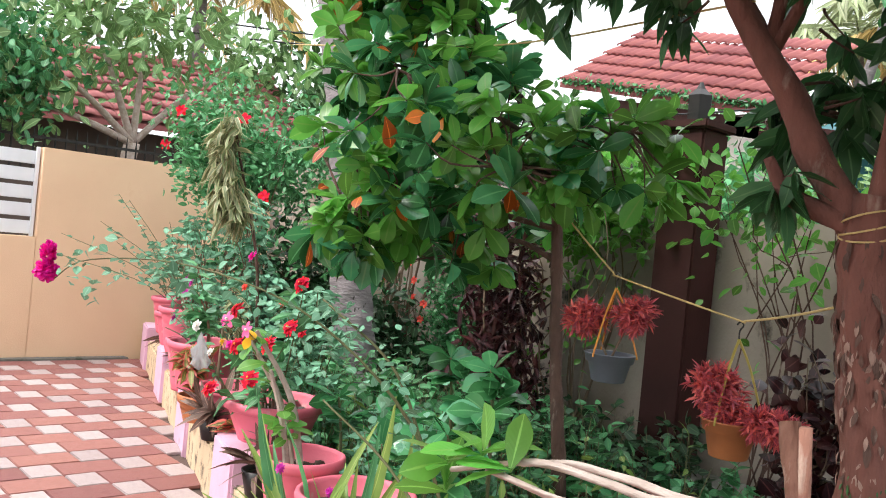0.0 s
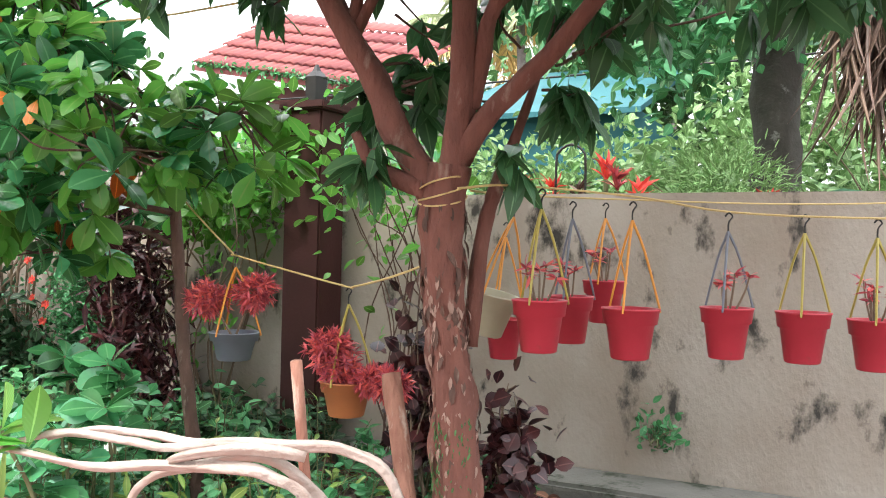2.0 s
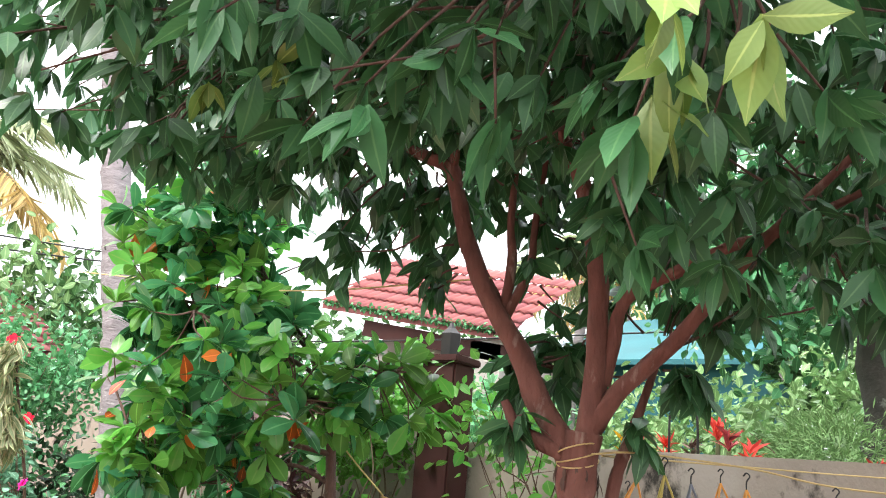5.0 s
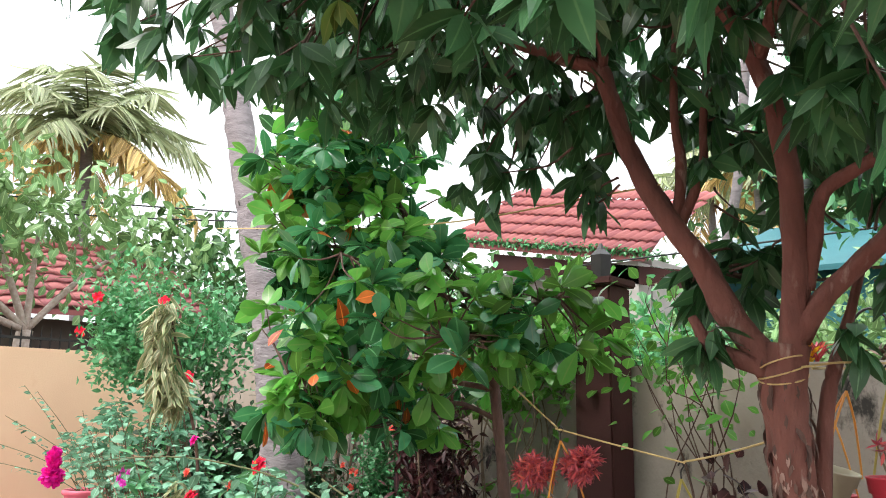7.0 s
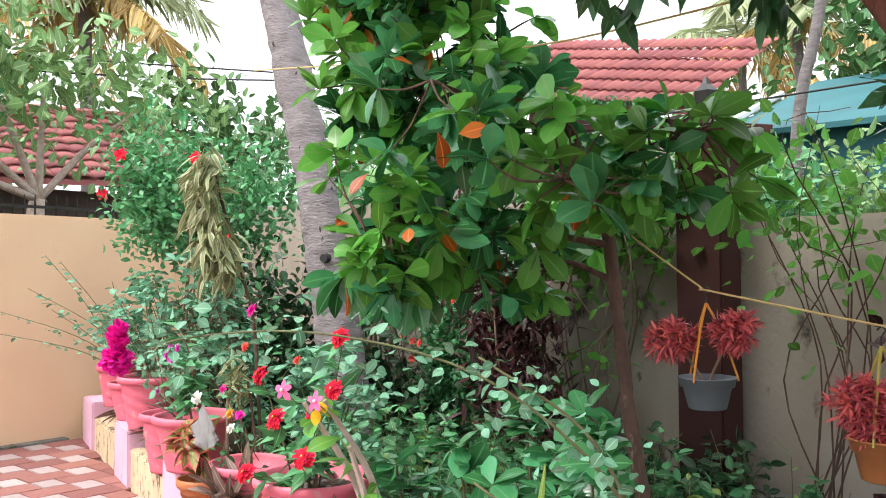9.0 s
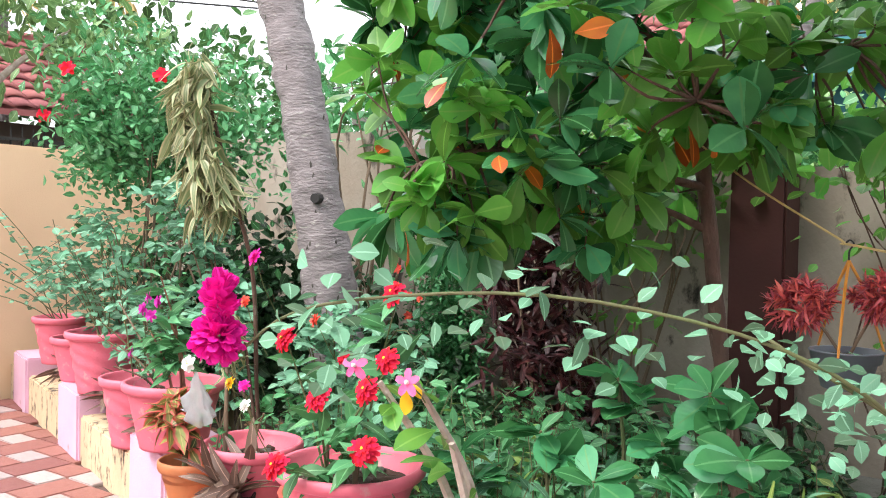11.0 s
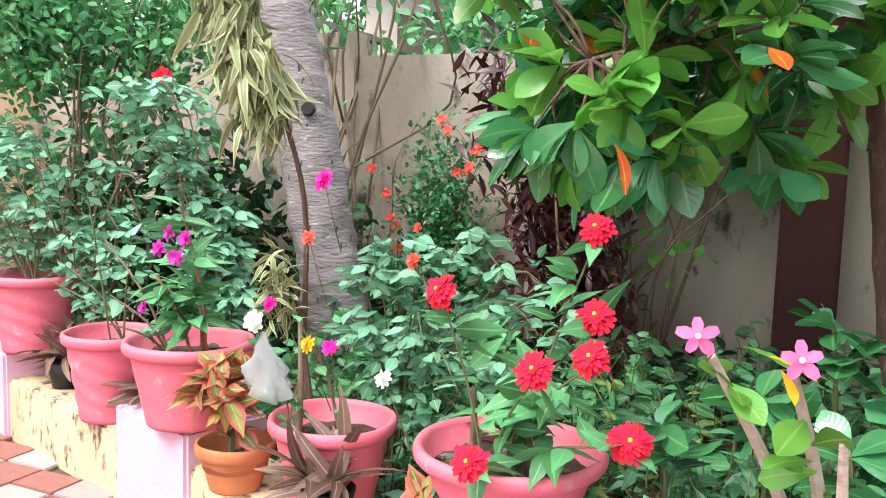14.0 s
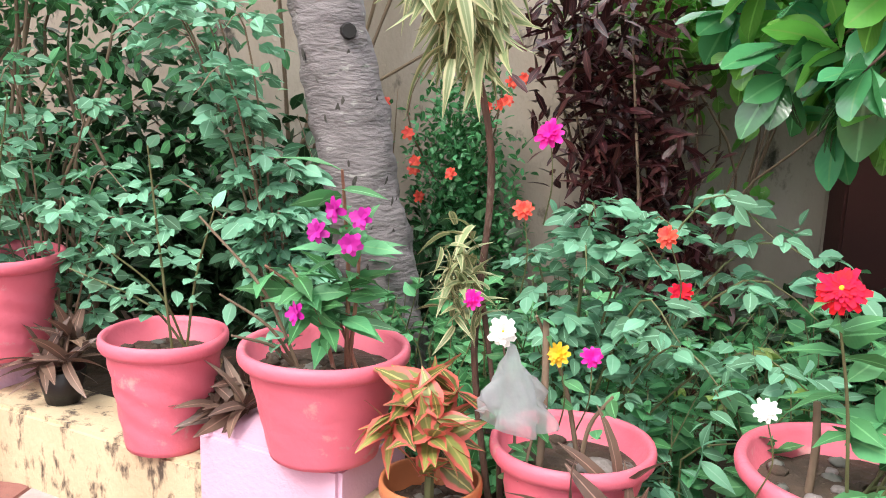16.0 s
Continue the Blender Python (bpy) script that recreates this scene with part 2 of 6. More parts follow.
# lit copy of the glossy leaf: backlight is put into its brighter green
L_GLOSSY_LIT = leafmat("glossy_lit_leaf", (0.17, 0.42, 0.07), (0.10, 0.30, 0.05), 0.28, 0.4, 0.65, rib=1.15)
L_ORANGE = leafmat("orange_old_leaf", (0.62, 0.17, 0.02), (0.45, 0.08, 0.015), 0.45, 0.4, 0.3)
L_MANGO = leafmat("dark_hanging_leaf", (0.065, 0.19, 0.06), (0.034, 0.11, 0.04), 0.36, 0.45, 0.38, rib=1.4)
L_YELLOWGREEN = leafmat("yellow_green_leaf", (0.26, 0.36, 0.08), (0.16, 0.28, 0.06), 0.45, 0.3, 0.4, rib=1.3)
L_SHRUB = leafmat("mid_green_leaf", (0.08, 0.29, 0.10), (0.04, 0.16, 0.06), 0.45, 0.45, 0.32, rib=1.3)
L_SHRUB2 = leafmat("fresh_green_leaf", (0.12, 0.37, 0.14), (0.065, 0.22, 0.085), 0.48, 0.45, 0.34, rib=1.3)
# near-black green: the shade deep in the bed is put into this colour
L_DARK = leafmat("shade_toned_leaf", (0.03, 0.09, 0.03), (0.015, 0.05, 0.018), 0.5, 0.5, 0.2)
L_ROSE = leafmat("grey_green_leaf", (0.19, 0.42, 0.26), (0.11, 0.28, 0.165), 0.55, 0.4, 0.32, rib=1.25)
L_VARIEG = leafmat("cream_edged_leaf", (0.23, 0.29, 0.13), (0.16, 0.21, 0.09), 0.5, 0.4, 0.25, edge=(0.43, 0.41, 0.23), rib=1.1)
L_MAROON = leafmat("maroon_leaf", (0.07, 0.014, 0.018), (0.025, 0.009, 0.011), 0.35, 0.6, 0.15)
L_BROWN = leafmat("purple_brown_leaf", (0.19, 0.12, 0.085), (0.10, 0.055, 0.045), 0.5, 0.4, 0.15)
L_REDLEAF = leafmat("red_succulent_leaf", (0.64, 0.12, 0.14), (0.44, 0.06, 0.075), 0.55, 0.5, 0.22, rib=1.2)
L_AGLA = leafmat("coral_edged_leaf", (0.26, 0.25, 0.07), (0.16, 0.20, 0.05), 0.45, 0.6, 0.3, edge=(0.60, 0.13, 0.10), rib=1.6)
L_FAR = leafmat("distant_foliage", (0.09, 0.20, 0.06), (0.05, 0.12, 0.04), 0.6, 0.4, 0.3)
L_FARLIGHT = leafmat("distant_light_foliage", (0.22, 0.36, 0.14), (0.14, 0.26, 0.09), 0.6, 0.3, 0.35)
L_PALM = leafmat("palm_frond_leaf", (0.34, 0.38, 0.21), (0.22, 0.27, 0.13), 0.55, 0.3, 0.3)
L_PALMDRY = leafmat("drying_palm_frond", (0.62, 0.44, 0.16), (0.48, 0.34, 0.14), 0.6, 0.3, 0.3)
L_GRASS = leafmat("ground_cover_leaf", (0.07, 0.17, 0.045), (0.035, 0.10, 0.03), 0.5, 0.5, 0.25)
L_DEAD = leafmat("dead_leaf_litter", (0.20, 0.09, 0.05), (0.12, 0.06, 0.035), 0.8, 0.5, 0.05)

# ---- mesh helpers ----
rng = np.random.default_rng(7)


def root(name, loc, label, category, group="", kind="", rz=0.0):
    ob = new(name)
    ob.empty_display_size = 0.05
    ob.matrix_basis = pose(*loc, 0, 0, rz)
    return tagged(ob, label, category, group, kind)


def link(name, mesh, mat, parent=None, label="", smooth=False):
    mesh.materials.append(mat)
    if smooth:
        mesh.shade_smooth()
    ob = new(name, mesh)
    if parent is not None:
        ob.parent = parent
    if label:
        ob["label"] = label
    return ob


def part(name, bm, mat, parent=None, label="", smooth=False):
    mesh = bpy.data.meshes.new(name)
    bm.to_mesh(mesh)
    bm.free()
    return link(name, mesh, mat, parent, label, smooth)


def box_into(bm, x0, x1, y0, y1, z0, z1, bevel=0.0):
    r = bmesh.ops.create_cube(bm, size=1.0, matrix=Matrix.Translation(((x0 + x1) / 2, (y0 + y1) / 2, (z0 + z1) / 2)) @ Matrix.Diagonal((x1 - x0, y1 - y0, z1 - z0, 1)))
    if bevel:
        edges = list({e for v in r["verts"] for e in v.link_edges})
        bmesh.ops.bevel(bm, geom=edges, offset=bevel, segments=2, affect="EDGES")
    return bm


def box(x0, x1, y0, y1, z0, z1, bevel=0.0):
    return box_into(bmesh.new(), x0, x1, y0, y1, z0, z1, bevel)


def lathe(profile, seg=32, wobble=0.0, caps=True):
    """A surface of revolution from (radius, height) pairs."""
    bm = bmesh.new()
    rings = []
    for r, z in profile:
        rings.append([bm.verts.new((r * math.cos(a), r * math.sin(a), z + wobble * math.sin(3 * a))) for a in (2 * math.pi * i / seg for i in range(seg))])
    for p, q in zip(rings, rings[1:]):
        for i in range(seg):
            bm.faces.new((p[i], p[(i + 1) % seg], q[(i + 1) % seg], q[i]))
    for ring, flip in ((rings[0], True), (rings[-1], False)) if caps else ():
        bm.faces.new(ring[::-1] if flip else ring)
    return bm


def curve_points(pts, n):
    """Points along a smooth Catmull-Rom curve with radii in the fourth place."""
    p = np.array(pts, float)
    p = np.vstack([2 * p[0] - p[1], p, 2 * p[-1] - p[-2]])
    out = []
    for i in range(1, len(p) - 2):
        for k in range(n):
            t = k / n
            a, b, c, d = p[i - 1], p[i], p[i + 1], p[i + 2]
            out.append(0.5 * (2 * b + (c - a) * t + (2 * a - 5 * b + 4 * c - d) * t * t + (3 * b - a - 3 * c + d) * t ** 3))
    out.append(p[-2])
    return np.array(out)


def tube_into(bm, pts, seg=8, n=5, rough=0.0, seed=0):
    """A tapering limb through (x, y, z, radius) points."""
    c = curve_points(pts, n)
    rings = []
    up = Vector((0.31, 0.17, 0.93)).normalized()
    for i, q in enumerate(c):
        t = Vector(c[min(i + 1, len(c) - 1)][:3] - c[max(i - 1, 0)][:3]).normalized()
        s = t.cross(up)
        if s.length < 0.05:
            s = t.cross(Vector((1, 0, 0)))
        s.normalize()
        w = s.cross(t)
        ring = []
        for k in range(seg):
            a = 2 * math.pi * k / seg
            r = float(q[3]) * (1 + (rough * noise.noise(Vector((q[0] * 9 + k * 1.7, q[1] * 9 + seed, q[2] * 7))) if rough else 0.0))
            ring.append(bm.verts.new(Vector(q[:3]) + r * (math.cos(a) * s + math.sin(a) * w)))
        rings.append(ring)
    for p, q in zip(rings, rings[1:]):
        for k in range(seg):
            bm.faces.new((p[k], p[(k + 1) % seg], q[(k + 1) % seg], q[k]))
    bm.faces.new(rings[0][::-1])
    bm.faces.new(rings[-1])
    return bm


def tube(pts, seg=8, n=5, rough=0.0, seed=0):
    return tube_into(bmesh.new(), pts, seg, n, rough, seed)


def leaf_shape(widths, fold=0.15, droop=0.15, wave=0.0):
    """A leaf one unit long along y: half widths at even steps, folded on its midrib."""
    n = len(widths) - 1
    v, f = [], []
    for i, w in enumerate(widths):
        y = i / n
        z = -droop * y * y
        e = wave * math.sin(i * 2.3)
        v += [(-w, y, z + fold * w + e), (0, y, z), (w, y, z + fold * w - e)]
    for i in range(n):
        a = 3 * i
        f += [(a, a + 1, a + 4, a + 3), (a + 1, a + 2, a + 5, a + 4)]
    return np.array(v), f


OBOVATE = leaf_shape((0.02, 0.07, 0.14, 0.205, 0.25, 0.27, 0.25, 0.17, 0.03), 0.12, 0.26, 0.008)
LANCE = leaf_shape((0.02, 0.12, 0.165, 0.13, 0.06, 0.004), 0.22, 0.22, 0.01)
ELLIPTIC = leaf_shape((0.015, 0.11, 0.175, 0.19, 0.155, 0.075, 0.004), 0.1, 0.22, 0.012)
OVATE = leaf_shape((0.02, 0.24, 0.29, 0.2, 0.01), 0.2, 0.2)
STRAP = leaf_shape((0.045, 0.05, 0.05, 0.045, 0.03, 0.004), 0.5, 0.35)
NARROW = leaf_shape((0.02, 0.075, 0.06, 0.005), 0.3, 0.25)
PETAL = leaf_shape((0.05, 0.26, 0.30, 0.16), 0.2, 0.12)


def unit(a):
    return a / np.maximum(np.linalg.norm(a, axis=-1, keepdims=True), 1e-9)


def leaf_mesh(name, shape, pos, way, size, mat, parent=None, label="", up=None, width=1.0):
    """One mesh of many leaves: places, directions and lengths as arrays."""
    pos, way, size = np.asarray(pos, float), unit(np.asarray(way, float)), np.asarray(size, float)
    if up is None:
        up = np.array([0, 0, 1.0]) + 0.55 * rng.normal(size=pos.shape)
    side = unit(np.cross(way, up))
    nor = np.cross(side, way)
    v, f = shape
    vv = (v[None, :, 0, None] * width * side[:, None] + v[None, :, 1, None] * way[:, None] + v[None, :, 2, None] * nor[:, None]) * size[:, None, None] + pos[:, None]
    k, q = len(v), len(pos)
    ff = (np.array(f)[None] + (np.arange(q) * k)[:, None, None]).reshape(-1, 4)
    mesh = bpy.data.meshes.new(name)
    mesh.vertices.add(q * k)
    mesh.vertices.foreach_set("co", vv.ravel().astype(np.float32))
    mesh.loops.add(ff.size)
    mesh.loops.foreach_set("vertex_index", ff.ravel().astype(np.int32))
    mesh.polygons.add(len(ff))
    mesh.polygons.foreach_set("loop_start", np.arange(0, ff.size, 4, dtype=np.int32))
    mesh.polygons.foreach_set("use_smooth", np.ones(len(ff), bool))
    half = np.maximum(np.abs(v[:, 0]).reshape(-1, 3).max(1).repeat(3), 1e-6)
    uv = np.column_stack([v[:, 0] / half, v[:, 1]])
    layer = mesh.uv_layers.new(name="UVMap")
    layer.data.foreach_set("uv", np.tile(uv[np.array(f).ravel()], (q, 1)).ravel().astype(np.float32))
    mesh.update(calc_edges=True)
    return link(name, mesh, mat, parent, label)


def whorls(tips, ways, count, size, spread=0.9, jitter=0.25, droop=0.0):
    """Leaves in a rosette round each twig's tip: places, directions, sizes."""
    tips, ways = np.asarray(tips, float), unit(np.asarray(ways, float))
    n = len(tips)
    p, w, s = [], [], []
    for k in range(count):
        a = 2 * math.pi * k / count + rng.uniform(0, 6.28, n)
        h = unit(np.cross(ways, np.array([0.3, 0.2, 1.0])))
        g = np.cross(ways, h)
        out = np.cos(a)[:, None] * h + np.sin(a)[:, None] * g
        d = ways * (1 - spread) + out * spread + jitter * rng.normal(size=(n, 3)) + np.array([0, 0, -droop])
        p.append(tips - ways * (0.02 + 0.12 * k / count) * size)
        w.append(d)
        s.append(size * rng.uniform(0.65, 1.12, n))
    return np.vstack(p), np.vstack(w), np.concatenate(s)


def blob_points(center, radii, n, shell=0.45):
    """Random points in an ellipsoid, most of them towards its outside."""
    d = unit(rng.normal(size=(n, 3)))
    r = rng.uniform(shell ** 2, 1, n) ** 0.5
    return np.array(center) + d * r[:, None] * np.array(radii), d


def at_root(ob, arr):
    return np.asarray(arr, float) - np.array(ob.matrix_basis.translation)

# ---- setting ----
def wall_box(name, label, mat, x0, x1, y0, y1, z0, z1, bevel=0.006):
    return tagged(part(name, box(x0, x1, y0, y1, z0, z1, bevel), mat), label, "wall", kind="structure")


gm = bmesh.new()
bmesh.ops.create_grid(gm, x_segments=40, y_segments=40, size=150)
for v in gm.verts:
    v.co.z = -0.03
tagged(part("ground", gm, M_SOIL), "dark moist garden soil with fallen leaves", "ground", kind="structure")

# low planter wall: its front runs from A0 along D2
A0, D2, N2 = Vector((-6.38, 4.25)), Vector((0.9527, -0.3039)), Vector((0.3039, 0.9527))
LOW_RZ = math.degrees(math.atan2(D2.y, D2.x))


def along(u, o, z):
    q = A0 + u * D2 + o * N2
    return (q.x, q.y, z)


low = part("wall_planter", box(0, 8.6, 0, 0.24, -0.03, 0.25, 0.012), M_LOW)
low.matrix_basis = pose(A0.x, A0.y, 0, 0, 0, LOW_RZ)
tagged(low, "low cream planter wall with black stains", "wall", kind="structure")
for x in (-6.17, -4.83, -3.49, -2.15, -0.81, 0.53):
    blk = part("parapet_block", box(0, 0.45, -0.02, 0.30, -0.03, 0.365, 0.012), M_PINK)
    blk.matrix_basis = pose(*along((x + 6.38) / 0.9527, 0, 0), 0, 0, LOW_RZ)
    tagged(blk, "pink painted block in the planter wall", "parapet block", "blocks in the planter wall")

# bed of soil behind the low wall
bed = bmesh.new()
bmesh.ops.create_grid(bed, x_segments=60, y_segments=24, size=1)
for v in bed.verts:
    u, o = (v.co.x + 1) / 2 * 8.9, 0.16 + (v.co.y + 1) / 2 * 3.6
    q = A0 + u * D2 + o * N2
    v.co = (max(q.x, -6.4), min(q.y, 5.6), 0.08 + 0.05 * noise.noise(Vector((q.x * 1.7, q.y * 1.7, 0))) - 0.05 * max(0, q.y - 4.9))
tagged(part("soil_bed", bed, M_SOIL), "planted soil bed with leaf litter", "soil", kind="structure")

# cream boundary wall with a slatted opening
wall_box("wall_cream", "smooth cream painted boundary wall", M_CREAM, -6.58, -6.38, 3.24, 6.2, -0.03, 1.84)
wall_box("wall_cream_low", "lower part of the cream boundary wall", M_CREAM, -6.58, -6.38, -6.0, 3.238, -0.03, 1.06)
wall_box("trim_wall_foot", "grey concrete strip at the wall foot", M_CONC, -6.378, -6.27, -6.0, 4.1, -0.03, 0.02)
gate = root("slatted_gate", (-6.5, 1.6, 1.06), "white horizontal slatted steel panel above the wall", "gate")
for k in range(5):
    part("slat", box(-0.02, 0.02, -1.7, 1.63, 0.02 + k * 0.152, 0.135 + k * 0.152, 0.004), M_WHITE, gate)
for y in (-1.7, 0, 1.6):
    part("post", box(0.021, 0.05, y, y + 0.03, 0, 0.78, 0.003), M_WHITE, gate)

# back wall, plaster, with its plinth
wall_box("wall_back", "weathered plaster compound wall with black mould stains", M_PLASTER, -1.47, 6.5, 5.49, 5.66, -0.03, 1.63)
wall_box("wall_back_high", "weathered higher plaster wall behind the palm", M_PLASTER, -3.818, -1.472, 5.49, 5.66, -0.03, 1.81)
wall_box("wall_back_end", "highest length of the weathered plaster wall", M_PLASTER, -6.4, -3.82, 5.487, 5.66, -0.03, 1.95)
plinth = part("kerb_plinth", box(-1.9, 6.4, 5.12, 5.488, -0.03, 0.17, 0.02), M_CONC)
tagged(plinth, "mossy dark concrete ledge along the wall foot", "ledge", kind="structure")

# gate pillar with its lantern and arch
pil = root("gate_pillar", (-1.34, 5.33, 0.17), "dark brown painted square gate pillar", "pillar")
part("shaft", box(-0.13, 0.13, -0.13, 0.13, 0, 1.95, 0.012), M_BROWNPAINT, pil)
part("cap", box(-0.16, 0.16, -0.16, 0.16, 1.95, 2.0, 0.01), M_BROWNPAINT, pil)
lan = root("gate_lantern", (-1.34, 5.33, 2.17), "small black metal gate lantern on the pillar", "lantern")
part("body", lathe([(0.03, 0), (0.07, 0.01), (0.075, 0.16), (0.03, 0.2), (0.01, 0.24)], 6), M_BLACKMETAL, lan)
part("base", lathe([(0.085, -0.0), (0.085, 0.008)], 12), M_BLACKMETAL, lan)
arch = root("iron_arch", (-1.62, 5.56, 0.1), "black wrought iron garden arch", "arch")
for dy, nm in ((-0.08, "front_bow"), (0.08, "rear_bow")):
    pts = [(-0.42, dy, 1.70, 0.012), (-0.42, dy, 1.78, 0.012)] + [(-0.41 * math.cos(a), dy, 1.72 + 0.36 * math.sin(a), 0.014) for a in (0.4, 0.9, 1.57, 2.1)] + [(0.14, dy, 1.9, 0.014)]
    part(nm, tube(pts, 6, 4), M_BLACKMETAL, arch)
for k in range(7):
    a = 0.35 + k * 0.3
    x, z = -0.41 * math.cos(a), 1.72 + 0.36 * math.sin(a)
    part("rung", tube([(x, -0.08, z, 0.008), (x, 0.08, z, 0.008)], 5, 1), M_BLACKMETAL, arch)

# ---- things: pots on the planter wall ----
def pot_profile(r, h, rim=0.03, soil=0.075):
    return [(r * 0.62, 0), (r * 0.66, 0.0)] + [(r * (0.66 + 0.26 * k / 20), (h - rim) * k / 20) for k in range(1, 20)] + [(r * 0.92, h - rim), (r * 0.95, h - rim), (r * 0.98, h - 0.01), (r * 0.96, h - 0.002), (r * 0.93, h - 0.002), (r * 0.91, h - 0.012), (r * 0.83, h - soil)]


def spiral_pot(r, h):
    bm = lathe(pot_profile(r, h), 40)
    for v in bm.verts:
        rr = math.hypot(v.co.x, v.co.y)
        if v.co.z < h * 0.8 and rr > r * 0.6:
            a = math.atan2(v.co.y, v.co.x)
            k = 1 + (0.02 if h > 0.29 else 0.005) * math.sin(5 * a + 85 * v.co.z) * min(1, v.co.z * 20)
            v.co.x, v.co.y = v.co.x * k, v.co.y * k
    return bm


def flower_pot(loc, r, h, label, mat=None, group="pots on the planter wall"):
    p = root("flower_pot", loc, label, "flower pot", group)
    body = part("body", spiral_pot(r, h), mat or M_POT, p, "", True)
    part("rim", lathe([(r * 0.93, h - 0.042), (r * 0.985, h - 0.036), (r * 1.02, h - 0.026), (r * 1.028, h - 0.012), (r * 1.01, h + 0.001), (r * 0.97, h + 0.004), (r * 0.93, h + 0.001), (r * 0.915, h - 0.01)], 40, 0.0015, False), mat or M_POT, body, "", True)
    s = lathe([(r * 0.5, h - 0.075), (r * 0.845, h - 0.062), (r * 0.7, h - 0.058), (r * 0.5, h - 0.056), (r * 0.3, h - 0.052), (r * 0.15, h - 0.05), (0.01, h - 0.05)], 34)
    for v in s.verts:
        v.co.z += 0.012 * noise.noise(Vector((v.co.x * 30, v.co.y * 30, r))) + 0.006 * noise.noise(Vector((v.co.x * 90, v.co.y * 90, r)))
    part("soil", s, M_SOIL, p, "dry potting soil")
    for k in range(11):
        a, q = rng.uniform(0, 6.28), r * rng.uniform(0.1, 0.75)
        st = lathe([(0.008, 0), (0.022, 0.004), (0.02, 0.012), (0.006, 0.018)], 7)
        for v in st.verts:
            v.co *= 1 + 0.5 * noise.noise(v.co * 60 + Vector((k, r * 50, 0)))
        part("clod", st, M_CONC if k % 3 == 0 else M_SOIL, p, "", True).matrix_basis = pose(q * math.cos(a), q * math.sin(a), h - 0.06, 0, 0, 50 * k)
    return p


POTS = (("A", (-2.53, 3.17, 0.252), 0.18, 0.25), ("B", (-3.14, 3.28, 0.367), 0.205, 0.27), ("C", (-3.66, 3.46, 0.252), 0.17, 0.32),
        ("D", (-4.38, 3.74, 0.367), 0.2, 0.33), ("E", (-4.8, 3.86, 0.367), 0.17, 0.25), ("F", (-5.45, 4.1, 0.367), 0.17, 0.3),
        ("O", (-1.96, 3.07, 0.367), 0.235, 0.18), ("N", (-1.2, 2.74, 0.252), 0.16, 0.26), ("M", (-0.82, 2.72, 0.15), 0.2, 0.33))
for key, loc, r, h in POTS:
    flower_pot(loc, r, h, "coral pink plastic flower pot on the planter wall")

# ---- plants ----
def tree_root(name, loc, label, category="tree", group="", kind=""):
    return root(name, loc, label, category, group, kind)


def limbs(parent, paths, mat, name="limb", seg=9, rough=0.25):
    o = np.array(parent.matrix_basis.translation)
    for i, pts in enumerate(paths):
        part(name, tube([(p[0] - o[0], p[1] - o[1], p[2] - o[2], p[3]) for p in pts], seg, 6, rough, i), mat, parent, "", True)


def twigs(parent, starts, ends, mat, r=0.006, name="twigs"):
    """Thin bent twigs in one mesh."""
    bm = bmesh.new()
    for a, b in zip(at_root(parent, starts), at_root(parent, ends)):
        m = (a + b) / 2 + rng.normal(size=3) * 0.12 * np.linalg.norm(b - a) * np.array([1, 1, 0.6])
        tube_into(bm, [(*a, r), (*m, r * 0.8), (*b, r * 0.45)], 5, 3)
    return tagged(part(name, bm, mat, parent, "", True), kind="stuff")


def behind_wall(p, gap=0.36):
    """Which points lie in the bed, behind the planter wall."""
    return (p[:, 0] - A0.x) * N2.x + (p[:, 1] - A0.y) * N2.y > gap


def nearest(points, paths):
    """For each point the nearest place on the given limbs."""
    c = np.vstack([curve_points(p, 8)[:, :3] for p in paths])
    d = ((np.asarray(points)[:, None] - c[None]) ** 2).sum(-1)
    return c[d.argmin(1)]


